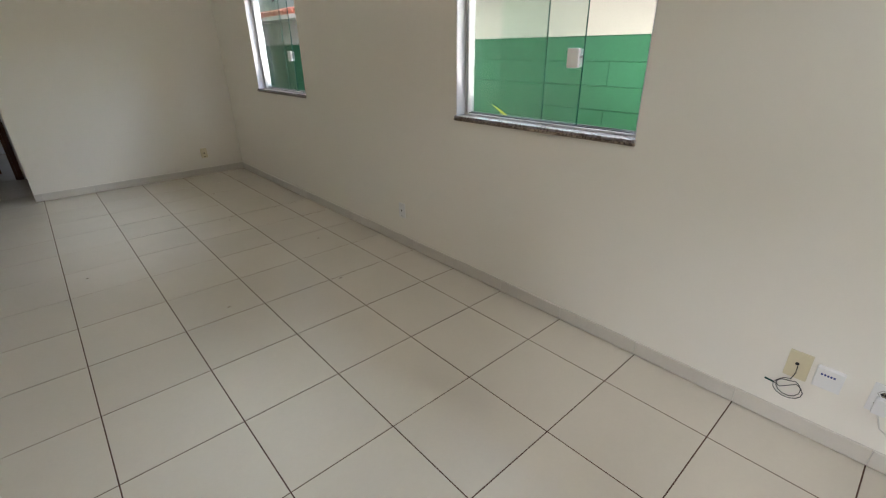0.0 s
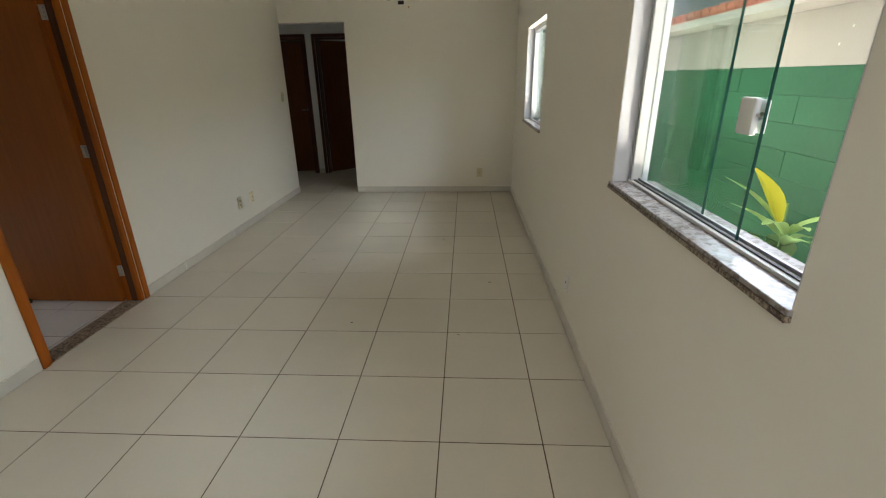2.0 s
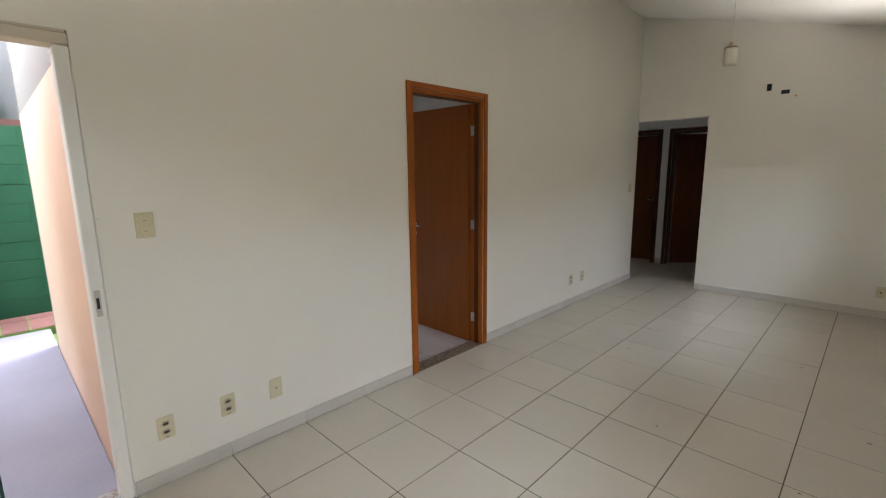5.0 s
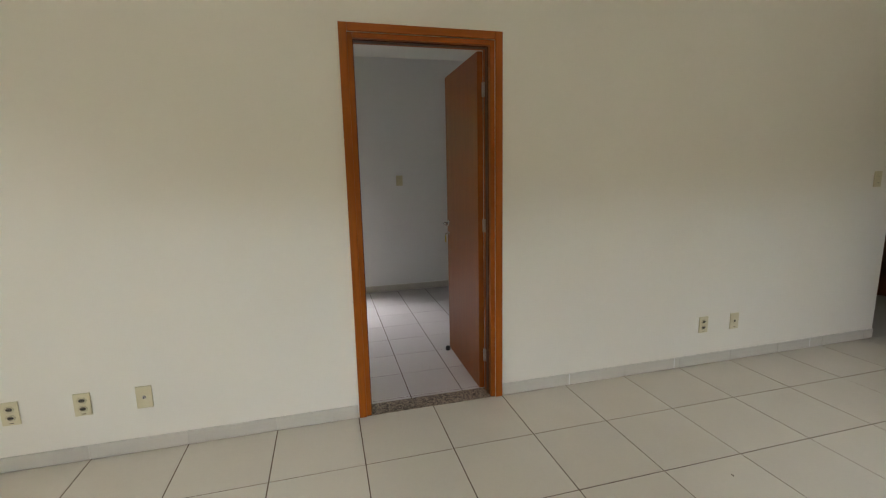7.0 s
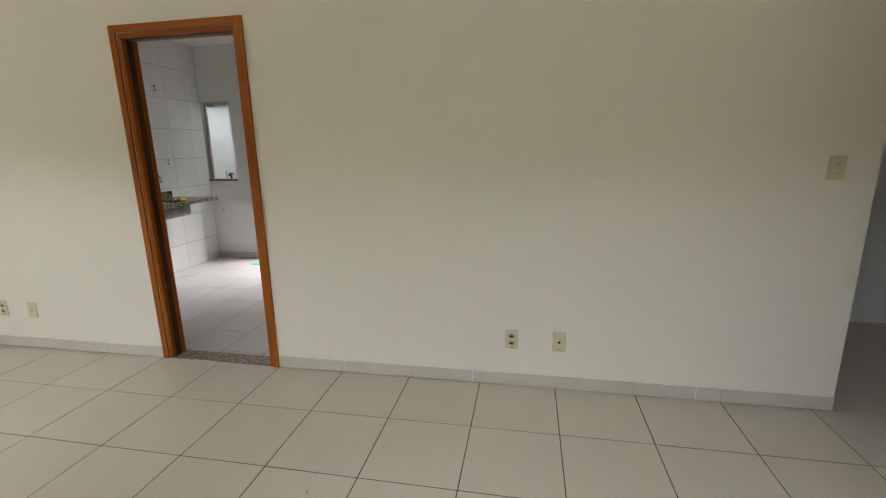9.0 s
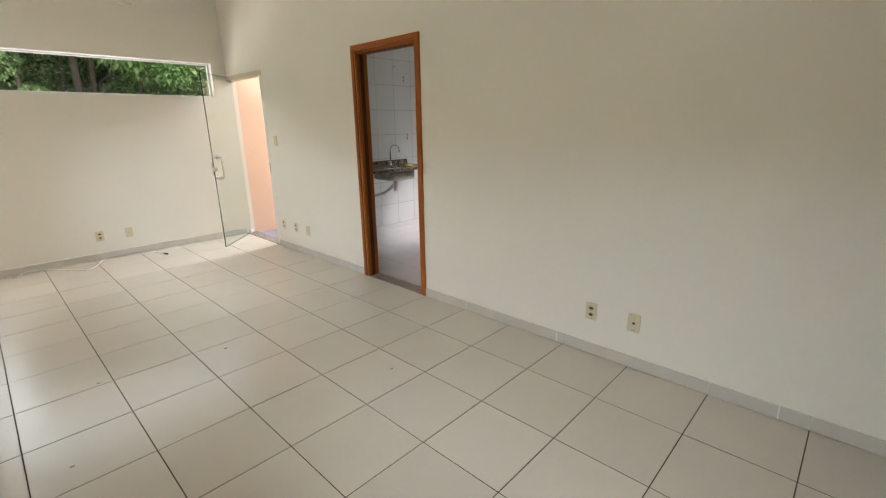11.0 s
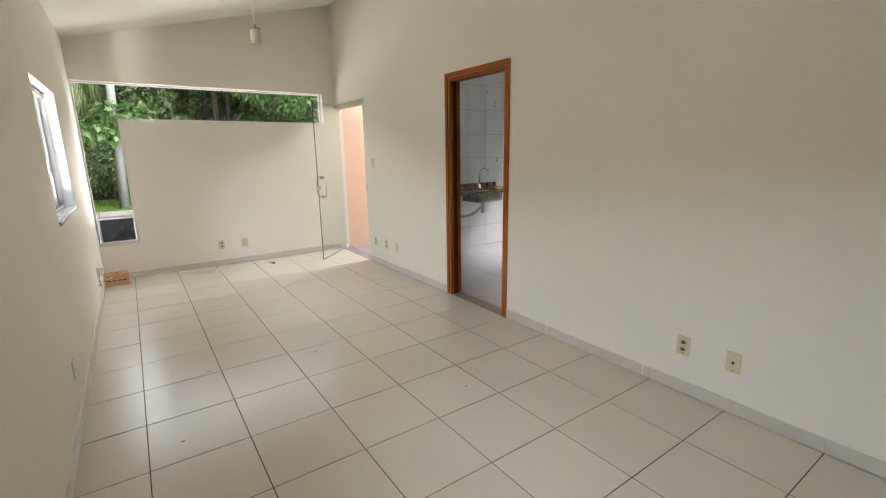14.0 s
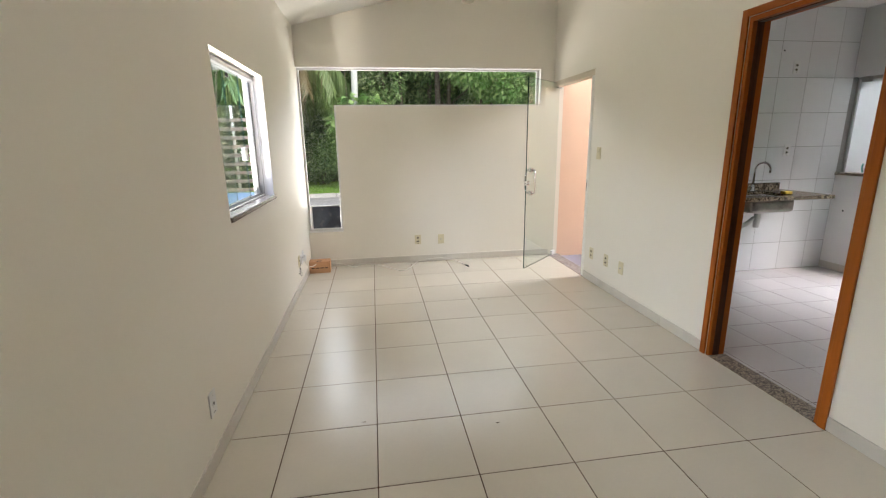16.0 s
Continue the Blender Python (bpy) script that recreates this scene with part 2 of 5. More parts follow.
M = {
    "wall": mat("cream_wall_paint", (0.825, 0.786, 0.700), 0.55, spread=0.02, scale=0.9, fine=220, bump=0.04, spec=0.35),
    "ceiling": mat("white_ceiling_paint", (0.86, 0.84, 0.78), 0.8, spread=0.02, scale=0.8, fine=150, bump=0.03),
    "white_wall": mat("white_wall_paint", (0.80, 0.79, 0.77), 0.6, spread=0.03, scale=1.1, fine=200, bump=0.04),
    # white reveal paint greyed in its colour to offset strong window light
    "reveal": mat("dimmed_reveal_paint", (0.56, 0.56, 0.585), 0.5, spread=0.02, fine=180, bump=0.03),
    "grout": mat("brown_grout", (0.075, 0.033, 0.018), 0.9, spread=0.3, scale=5, fine=200),
    "tile": mat("ivory_floor_tile", (0.57, 0.522, 0.430), 0.25, spec=0.45, spread=0.035, scale=2.5, fine=60, bump=0.012, random_amount=0.03),
    "kitchen_tile": mat("white_pink_floor_tile", (0.60, 0.555, 0.54), 0.25, spread=0.03, scale=2.5, fine=60, bump=0.012, random_amount=0.025),
    "wall_tile": mat("white_wall_tile", (0.80, 0.79, 0.79), 0.22, spread=0.02, scale=2.0, fine=40, bump=0.01, random_amount=0.02),
    "wall_grout": mat("grey_wall_grout", (0.33, 0.31, 0.29), 0.9, spread=0.15),
    "skirting": mat("grey_skirting_tile", (0.60, 0.56, 0.49), 0.3, spread=0.05, scale=4, fine=80, bump=0.02, random_amount=0.04),
    "wood": wood_mat("varnished_door_veneer", (0.23, 0.062, 0.008), (0.30, 0.084, 0.011)),
    "wood_x": wood_mat("varnished_casing_wood", (0.29, 0.073, 0.006), (0.40, 0.106, 0.010), axis=1),
    "wood_z": wood_mat("varnished_casing_wood_upright", (0.29, 0.073, 0.006), (0.40, 0.106, 0.010), axis=2),
    "dark_wood": wood_mat("dark_brown_wood", (0.05, 0.018, 0.008), (0.11, 0.04, 0.016)),
    # darker copy of the door veneer; the corridor's dimness is in its colour
    "bedroom_wood_shaded": wood_mat("shaded_bedroom_door_veneer", (0.11, 0.034, 0.008), (0.16, 0.050, 0.012)),
    "granite": granite_mat("brown_granite", (0.045, 0.030, 0.022), (0.15, 0.105, 0.072), (0.34, 0.27, 0.20), scale=150, rough=0.4),
    "granite_dark": granite_mat("dark_brown_granite", (0.03, 0.022, 0.016), (0.10, 0.07, 0.045), (0.34, 0.27, 0.19), scale=80),
    "sill_stone": granite_mat("pale_granite_sill", (0.17, 0.135, 0.115), (0.28, 0.25, 0.235), (0.35, 0.325, 0.31), scale=75),
    "glass": glass_mat("clear_glass", (0.95, 0.98, 0.97)),
    "green_glass": glass_mat("greenish_glass", (0.925, 0.972, 0.955)),
    "sand": mat("sandy_concrete", (0.20, 0.155, 0.125), 0.85, spread=0.12, scale=3, fine=70, bump=0.2),
    "smoked": mat("smoked_panel", (0.060, 0.072, 0.100), 0.14, spread=0.5, scale=6, fine=70, stain=(0.16, 0.17, 0.20), stain_at=0.58),
    "glass_edge": mat("dark_green_glass_edge", (0.01, 0.055, 0.045), 0.2),
    "alu": mat("white_aluminium", (0.54, 0.53, 0.51), 0.35, spread=0.02),
    "alu_dark": mat("grey_aluminium_track", (0.30, 0.30, 0.31), 0.4, metal=0.6, spread=0.1),
    "chrome": mat("chrome", (0.75, 0.75, 0.76), 0.15, metal=1.0, spread=0.05),
    "steel_dark": mat("stained_steel", (0.26, 0.23, 0.20), 0.42, metal=0.9, spread=0.35, scale=9, fine=50),
    "steel": mat("brushed_steel", (0.55, 0.53, 0.50), 0.32, metal=1.0, spread=0.12),
    "plastic": mat("ivory_plastic", (0.67, 0.60, 0.40), 0.4, spread=0.03),
    "plastic_dark": mat("shaded_ivory_plastic", (0.20, 0.17, 0.11), 0.5, spread=0.05),
    "plastic_white": mat("white_plastic", (0.78, 0.77, 0.75), 0.4, spread=0.03),
    # flat black caps: the darkness inside holes and slots is put in as colour
    "black": mat("black_hole_cap", (0.008, 0.008, 0.008), 0.7, spread=0.3),
    "green_wall": mat("green_masonry_paint", (0.011, 0.070, 0.031), 0.6, spec=0.25, spread=0.16, scale=1.4, fine=28, bump=0.08, random_amount=0.05),
    "green_mortar": mat("green_mortar", (0.011, 0.068, 0.031), 0.8, spread=0.2, bump=0.3),
    # white masonry set far darker than its paint, with eave shade in the colour
    "render_dimmed": mat("dimmed_white_masonry", (0.25, 0.235, 0.205), 0.8, spread=0.06, scale=1.2, fine=60, bump=0.15),
    "render_cream": mat("cream_masonry", (0.66, 0.58, 0.46), 0.8, spread=0.06, scale=1.2, fine=60, bump=0.15),
    "peach": mat("peach_masonry", (0.80, 0.585, 0.43), 0.75, spread=0.04, scale=1.5, fine=70, bump=0.12),
    "roof_tile": mat("terracotta", (0.34, 0.11, 0.065), 0.8, spread=0.25, scale=6, fine=60, bump=0.2, random_amount=0.15),
    "concrete": mat("lavender_grey_slab", (0.215, 0.21, 0.255), 0.75, spread=0.10, scale=1.6, fine=60, bump=0.15, stain=(0.17, 0.165, 0.20), stain_at=0.70),
    "paver": mat("reddish_paver", (0.17, 0.075, 0.062), 0.8, spread=0.2, scale=8, fine=80, bump=0.2, random_amount=0.12),
    # asphalt paled beyond its own tone; sunlight on the road is in the colour
    "asphalt": mat("pale_sunlit_asphalt", (0.24, 0.225, 0.215), 0.9, spread=0.2, scale=2, fine=150, bump=0.3),
    "kerb": mat("kerb_concrete", (0.45, 0.42, 0.38), 0.85, spread=0.15, scale=3, fine=80, bump=0.2),
    "soil": mat("lawn_soil", (0.13, 0.21, 0.045), 0.95, spread=0.35, scale=5, fine=80, bump=0.5),
    "grass": leaf_mat("grass_blades", (0.16, 0.30, 0.04), (0.34, 0.50, 0.10)),
    "leaf": leaf_mat("forest_leaves", (0.09, 0.18, 0.05), (0.54, 0.72, 0.30)),
    # darker copy of the forest leaves, with shade put into the green
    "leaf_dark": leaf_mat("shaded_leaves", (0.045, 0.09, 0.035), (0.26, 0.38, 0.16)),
    "leaf_bright": leaf_mat("bright_leaves", (0.20, 0.37, 0.11), (0.55, 0.72, 0.30)),
    "palm_leaf": leaf_mat("palm_leaves", (0.12, 0.20, 0.05), (0.38, 0.46, 0.18)),
    "leaf_yellow": leaf_mat("yellow_leaf", (0.52, 0.48, 0.03), (0.62, 0.56, 0.05)),
    "dry_leaf": leaf_mat("dry_palm_leaf", (0.20, 0.15, 0.07), (0.36, 0.29, 0.15)),
    "bark": mat("bark", (0.13, 0.10, 0.075), 0.9, spread=0.35, scale=6, fine=60, bump=0.6),
    "pole": mat("weathered_pole", (0.62, 0.61, 0.58), 0.8, spread=0.12, scale=5, fine=50, bump=0.2),
    "card": mat("brown_cardboard", (0.60, 0.33, 0.17), 0.8, spread=0.06, scale=6, fine=60),
    "cable": mat("white_cable", (0.68, 0.65, 0.58), 0.45, spread=0.03),
    "cable_dark": mat("black_cable", (0.015, 0.014, 0.013), 0.5, spread=0.2),
    "pale_pane": leaf_mat("pale_view_pane", (0.78, 0.80, 0.80), (0.80, 0.82, 0.82)),
    "frost": mat("frosted_glass_shade", (0.72, 0.66, 0.54), 0.35, spread=0.05),
    "brass": mat("dull_brass", (0.36, 0.28, 0.16), 0.35, metal=0.9, spread=0.1),
    "bronze": mat("bronze_painted_slat", (0.15, 0.11, 0.09), 0.5, spread=0.1),
    # gate post cream darkened to look shaded; the shade is in the colour
    "gate_cream_shaded": mat("shaded_cream_masonry", (0.18, 0.155, 0.135), 0.8, spread=0.08, scale=1.4, fine=60, bump=0.15),
    "blue": mat("blue_plastic", (0.02, 0.05, 0.30), 0.4),
    "blue_pale": mat("pale_blue_board", (0.22, 0.36, 0.62), 0.5, spread=0.05),
    "teal": mat("teal_bath_mat", (0.17, 0.48, 0.42), 0.95, spread=0.12, scale=14, fine=160, bump=0.5),
    "yellow": mat("yellow_sponge", (0.70, 0.50, 0.06), 0.9),
    "orange": mat("orange_plastic_lid", (0.75, 0.24, 0.05), 0.45),
    "ink": mat("navy_ink", (0.02, 0.04, 0.20), 0.6, spread=0.02),
    "cardboard_ink": mat("dark_print", (0.06, 0.03, 0.02), 0.7, spread=0.05),
    "pvc": mat("grey_white_pvc", (0.62, 0.60, 0.57), 0.4, spread=0.05),
}


# ---- mesh helpers ----
def add_box(bm, x0, x1, y0, y1, z0, z1):
    v = [bm.verts.new((x, y, z)) for x in (x0, x1) for y in (y0, y1) for z in (z0, z1)]
    for f in ((0, 1, 3, 2), (4, 6, 7, 5), (0, 4, 5, 1), (2, 3, 7, 6), (0, 2, 6, 4), (1, 5, 7, 3)):
        bm.faces.new([v[k] for k in f])
    return v


def box(x0, x1, y0, y1, z0, z1, bevel=0.0, seg=2):
    bm = bmesh.new()
    add_box(bm, min(x0, x1), max(x0, x1), min(y0, y1), max(y0, y1), min(z0, z1), max(z0, z1))
    if bevel:
        bmesh.ops.bevel(bm, geom=bm.edges[:], offset=bevel, segments=seg, profile=0.6, affect="EDGES")
    return bm


def add_tube(bm, points, radius, sides=8, taper=None, caps=True):
    """A round bar along a line of points."""
    pts = [Vector(p) for p in points]
    rings, side = [], None
    for k, p in enumerate(pts):
        d = (pts[min(k + 1, len(pts) - 1)] - pts[max(k - 1, 0)]).normalized()
        if side is None:
            side = d.cross(Vector((0, 0, 1)) if abs(d.z) < 0.9 else Vector((1, 0, 0))).normalized()
        side = (side - d * side.dot(d)).normalized()
        up = d.cross(side)
        r = radius if taper is None else radius + (taper - radius) * k / max(1, len(pts) - 1)
        rings.append([bm.verts.new(p + (side * math.cos(a) + up * math.sin(a)) * r) for a in [2 * math.pi * s / sides for s in range(sides)]])
    for a, b in zip(rings, rings[1:]):
        for s in range(sides):
            f = bm.faces.new((a[s], a[(s + 1) % sides], b[(s + 1) % sides], b[s]))
            f.smooth = True
    if caps:
        bm.faces.new(rings[0][::-1])
        bm.faces.new(rings[-1])
    return bm


def tube(points, radius, sides=8, taper=None):
    return add_tube(bmesh.new(), points, radius, sides, taper)


def lathe(profile, sides=20, axis="z", at=(0, 0, 0)):
    """A turned shape from (radius, height) pairs."""
    bm = bmesh.new()
    rings = []
    for r, hgt in profile:
        ring = []
        for s in range(sides):
            a = 2 * math.pi * s / sides
            c = (r * math.cos(a), r * math.sin(a), hgt)
            c = {"z": c, "x": (c[2], c[0], c[1]), "y": (c[0], c[2], c[1])}[axis]
            ring.append(bm.verts.new(Vector(c) + Vector(at)))
        rings.append(ring)
    for a, b in zip(rings, rings[1:]):
        for s in range(sides):
            f = bm.faces.new((a[s], a[(s + 1) % sides], b[(s + 1) % sides], b[s]))
            f.smooth = True
    bm.faces.new(rings[0][::-1])
    bm.faces.new(rings[-1])
    bmesh.ops.recalc_face_normals(bm, faces=bm.faces[:])
    return bm


def mesh_of(bm, name, material):
    me = bpy.data.meshes.new(name)
    bm.to_mesh(me)
    bm.free()
    me.materials.append(material)
    return me


def thing(name, label, category, group="", at=(0, 0, 0), kind="", rz=0.0):
    """An empty at a thing's base that carries its parts."""
    ob = new(name)
    ob.matrix_world = pose(*at, 0, 0, rz)
    return tagged(ob, label, category, group, kind)


def part(name, bm, material, parent=None, label=""):
    """One mesh under a thing, in the thing's own space."""
    ob = new(name, mesh_of(bm, name, material))
    if parent:
        ob.parent = parent
    return tagged(ob, label)


def solid(name, bm, material, label, category, kind="", group=""):
    ob = new(name, mesh_of(bm, name, material))
    return tagged(ob, label, category, group, kind)


def wall_mesh(axis, a0, a1, u0, u1, z0, z1, holes):
    """A wall from a0 to a1 across its thickness, with openings (u0, u1, z0, z1) right through it."""
    us = sorted({u0, u1, *[c for h in holes for c in h[:2]]})
    zs = sorted({z0, z1, *[c for h in holes for c in h[2:]]})

    def full(i, j):
        if not (0 <= i < len(us) - 1 and 0 <= j < len(zs) - 1):
            return False
        cu, cz = (us[i] + us[i + 1]) / 2, (zs[j] + zs[j + 1]) / 2
        return not any(h[0] < cu < h[1] and h[2] < cz < h[3] for h in holes)

    bm = bmesh.new()

    def quad(*pts):
        vs = [bm.verts.new((a, u, z) if axis == "x" else (u, a, z)) for a, u, z in pts]
        bm.faces.new(vs)

    for i in range(len(us) - 1):
        for j in range(len(zs) - 1):
            if not full(i, j):
                continue
            l, r, b, t = us[i], us[i + 1], zs[j], zs[j + 1]
            quad((a0, l, b), (a0, r, b), (a0, r, t), (a0, l, t))
            quad((a1, l, b), (a1, l, t), (a1, r, t), (a1, r, b))
            if not full(i - 1, j):
                quad((a0, l, b), (a0, l, t), (a1, l, t), (a1, l, b))
            if not full(i + 1, j):
                quad((a0, r, b), (a1, r, b), (a1, r, t), (a0, r, t))
            if not full(i, j - 1):
                quad((a0, l, b), (a1, l, b), (a1, r, b), (a0, r, b))
            if not full(i, j + 1):
                quad((a0, l, t), (a0, r, t), (a1, r, t), (a1, l, t))
    bmesh.ops.remove_doubles(bm, verts=bm.verts[:], dist=1e-5)
    bmesh.ops.recalc_face_normals(bm, faces=bm.faces[:])
    return bm


# ---- the plan ----
S = 0.45                      # floor tile pitch
WX, FY, CY = 2.995, -2.82, 4.15   # window wall, front wall, corridor wall
T = 0.15                      # wall thickness
KX, KY = -2.80, -1.65         # kitchen: back wall and tiled wall
TOP = 3.75
W1 = (-1.17, -0.02, 1.06, 1.95)
W2 = (2.00, 3.13, 1.06, 1.95)

wall_window = solid("wall_window_side", wall_mesh("x", WX, WX + T, FY - T, CY + 2.2, -0.1, TOP, [W1, W2]), M["wall"], "cream painted plaster wall with two window openings", "wall", "structure")
wall_kitchen = solid("wall_kitchen_side", wall_mesh("x", -0.12, 0.0, FY, CY, -0.1, TOP, [(FY, -1.8048, -0.1, 2.13), (0.047, 0.857, -0.1, 2.128)]), M["wall"], "long cream painted plaster wall with doorway and entrance", "wall", "structure")
wall_front = solid("wall_front", wall_mesh("y", FY - T, FY, -0.12, WX, -0.1, TOP, [(0.17, WX, 1.86, 2.28), (2.59, WX, 0.42, 1.86)]), M["wall"], "cream painted front wall with angular window opening", "wall", "structure")
wall_corridor = solid("wall_corridor", wall_mesh("y", CY, CY + T, 0.0, WX, -0.1, TOP, [(0.0, 0.835, -0.1, 2.16)]), M["wall"], "cream painted end wall with corridor opening", "wall", "structure")

# sloping ceiling: low over the windows, high over the kitchen side
bm = bmesh.new()
for (xa, za), (xb, zb) in (((-T, 3.498), (WX + T, 2.652)),):
    vs = [bm.verts.new(p) for p in ((xa, FY - T, za), (xb, FY - T, zb), (xb, CY + T, zb), (xa, CY + T, za), (xa, FY - T, za + 0.12), (xb, FY - T, zb + 0.12), (xb, CY + T, zb + 0.12), (xa, CY + T, za + 0.12))]
    for f in ((0, 1, 2, 3), (4, 7, 6, 5), (0, 4, 5, 1), (1, 5, 6, 2), (2, 6, 7, 3), (3, 7, 4, 0)):
        bm.faces.new([vs[k] for k in f])
solid("ceiling", bm, M["ceiling"], "white painted sloping ceiling slab", "ceiling", "structure")


# ---- pieces laid in rows: floor, skirting and wall tiles ----
def tile_mesh(w, d, h, material, name, chamfer=0.0009):
    """A tile with its face at z = 0, centred, with softened edges."""
    me = bpy.data.meshes.new(name)
    a, b, c = w / 2, d / 2, chamfer
    v = [(sx * (a - c), sy * (b - c), 0) for sx, sy in ((-1, -1), (1, -1), (1, 1), (-1, 1))]
    v += [(sx * a, sy * b, -c) for sx, sy in ((-1, -1), (1, -1), (1, 1), (-1, 1))]
    v += [(sx * a, sy * b, -h) for sx, sy in ((-1, -1), (1, -1), (1, 1), (-1, 1))]
    f = [(0, 1, 2, 3)]
    for k in range(4):
        n = (k + 1) % 4
        f += [(4 + k, 4 + n, n, k), (8 + k, 8 + n, 4 + n, 4 + k)]
    me.from_pydata(v, [], f)
    me.materials.append(material)
    return me


MESHES = {}


def piece(name, w, d, h, material, parent, m, chamfer=0.0009):
    key = (name, round(w, 4), round(d, 4), round(h, 4), material.name)
    if key not in MESHES:
        MESHES[key] = tile_mesh(w, d, h, material, name, chamfer)
    ob = new(name, MESHES[key])
    ob.parent = parent
    ob.matrix_world = m
    return ob


def lay(parent, name, us, vs, gap, h, material, place, skip=None):
    """Tiles between the lines us and vs; place(u, v) gives each one's pose."""
    for a, b in zip(us, us[1:]):
        for c, d in zip(vs, vs[1:]):
            if b - a < 0.02 or d - c < 0.02 or (skip and skip((a + b) / 2, (c + d) / 2)):
                continue
            m = place((a + b) / 2, (c + d) / 2)
            m = m @ pose(0, 0, random.uniform(-0.0003, 0.0003), random.uniform(-0.13, 0.13), random.uniform(-0.13, 0.13), 0)
            piece(name, b - a - gap, d - c - gap, h, material, parent, m)


def lines(lo, hi, step, origin=0.0):
    k = math.ceil((lo - origin) / step + 1e-6)
    out = [lo]
    while origin + k * step < hi - 1e-6:
        out.append(origin + k * step)
        k += 1
    return out + [hi]


TK = 0.12                                  # wall between living room and kitchen
floor = solid("floor", box(-0.06, WX, FY, 5.5, -0.10, -0.0016), M["grout"], "ivory ceramic floor tiles with brown grout", "floor", "structure")
kitchen_floor = solid("floor_kitchen", box(KX - 0.15, -0.06, KY, 2.6, -0.10, -0.0016), M["grout"], "pale kitchen floor tiles with dark grout", "floor", "structure")
corridor_back = 5.5


def skirting(name, axis, at, face, u0, u1, shift=0.0):
    """A row of skirting tiles on a wall; face is the side it looks to."""
    z0, z1, t = 0.004, 0.078, 0.010
    base = thing(name, "low grey ceramic skirting tiles along wall", "baseboard", kind="structure")
    us = lines(u0, u1, S, shift)
    for a, b in zip(us, us[1:]):
        if b - a < 0.03:
            continue
        L = b - a - 0.0012
        if axis == "x":
            m = Matrix(((0, 0, face, at + face * t), (1, 0, 0, (a + b) / 2), (0, 1, 0, (z0 + z1) / 2), (0, 0, 0, 1)))
        else:
            m = Matrix(((1, 0, 0, (a + b) / 2), (0, 0, face, at + face * t), (0, 1, 0, (z0 + z1) / 2), (0, 0, 0, 1)))
        if m.determinant() < 0:
            m = m @ Matrix.Diagonal((-1, 1, 1, 1))
        piece("skirting_tile", L, z1 - z0, t, M["skirting"], base, m, 0.0015)
    return base


# ---- window: sliding glass in a white aluminium frame ----
def side_window(name, span, label):
    y0, y1, z0, z1 = span
    w = thing(name, label, "window", kind="structure")
    X = WX
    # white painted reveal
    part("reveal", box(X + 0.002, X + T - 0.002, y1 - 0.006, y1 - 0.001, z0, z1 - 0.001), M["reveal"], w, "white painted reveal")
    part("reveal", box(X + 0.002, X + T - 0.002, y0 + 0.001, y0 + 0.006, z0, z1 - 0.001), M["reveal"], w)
    # stone sill, a little proud of the wall
    part("sill", box(X - 0.012, X + T + 0.03, y0 - 0.004, y1 + 0.004, z0 - 0.012, z0 + 0.002, 0.003), M["sill_stone"], w, "pale speckled granite sill")
    part("sill_edge", box(X - 0.0145, X - 0.0005, y0 - 0.004, y1 + 0.004, z0 - 0.026, z0 - 0.0125), M["granite"], w, "rough brown stone edge")
    # tracks and frame
    part("track", box(X + 0.065, X + 0.125, y0 + 0.008, y1 - 0.008, z0 + 0.002, z0 + 0.012, 0.002), M["alu"], w)
    # raised dark strips stand for the shade inside track and post grooves
    part("track_groove", box(X + 0.080, X + 0.088, y0 + 0.008, y1 - 0.008, z0 + 0.0122, z0 + 0.016), M["cable_dark"], w)
    part("track_rail", box(X + 0.098, X + 0.103, y0 + 0.008, y1 - 0.008, z0 + 0.0122, z0 + 0.022), M["alu_dark"], w)
    part("head_track", box(X + 0.065, X + 0.125, y0 + 0.008, y1 - 0.008, z1 - 0.035, z1 - 0.002, 0.003), M["alu_dark"], w, "dark aluminium head track")
    for a, b in ((y0 + 0.008, y0 + 0.034), (y1 - 0.034, y1 - 0.008)):
        far = b > (y0 + y1) / 2
        part("frame_post", box(X + (0.070 if far else 0.100), X + 0.122, a, b, z0 + 0.012, z1 - 0.045, 0.003), M["alu" if far else "alu_dark"], w, "cream white aluminium post" if far else "slim grey aluminium post")
        part("post_groove", box(X + 0.066, X + 0.0695, a + 0.004, a + 0.009, z0 + 0.012, z1 - 0.045), M["alu_dark"], w)
    yb, yc = y1 - 0.555, y1 - 0.79
    for nm, a, b, x in (("pane", yb, y1 - 0.034, X + 0.108), ("sliding_pane", yc, yc + 0.52, X + 0.084)):
        p = part(nm, box(x, x + 0.006, a, b, z0 + 0.013, z1 - 0.04), M["green_glass"], w, "green-tinted glass pane")
        p.visible_shadow = False
        part("pane_edge", box(x - 0.0005, x + 0.0065, a - 0.003, a - 0.0003, z0 + 0.013, z1 - 0.04), M["glass_edge"], w)
    # lock on the sliding pane
    lock = part("lock", box(X + 0.066, X + 0.083, yc + 0.012, yc + 0.078, z0 + 0.285, z0 + 0.375, 0.006), M["plastic_white"], w, "off-white window lock box")
    part("lock_plate", box(X + 0.0905, X + 0.100, yc + 0.006, yc + 0.058, z0 + 0.29, z0 + 0.37, 0.004), M["plastic_white"], lock)
    part("lock_lever", tube([(X + 0.078, yc + 0.012, z0 + 0.335), (X + 0.078, yc - 0.002, z0 + 0.337)], 0.006), M["chrome"], lock)
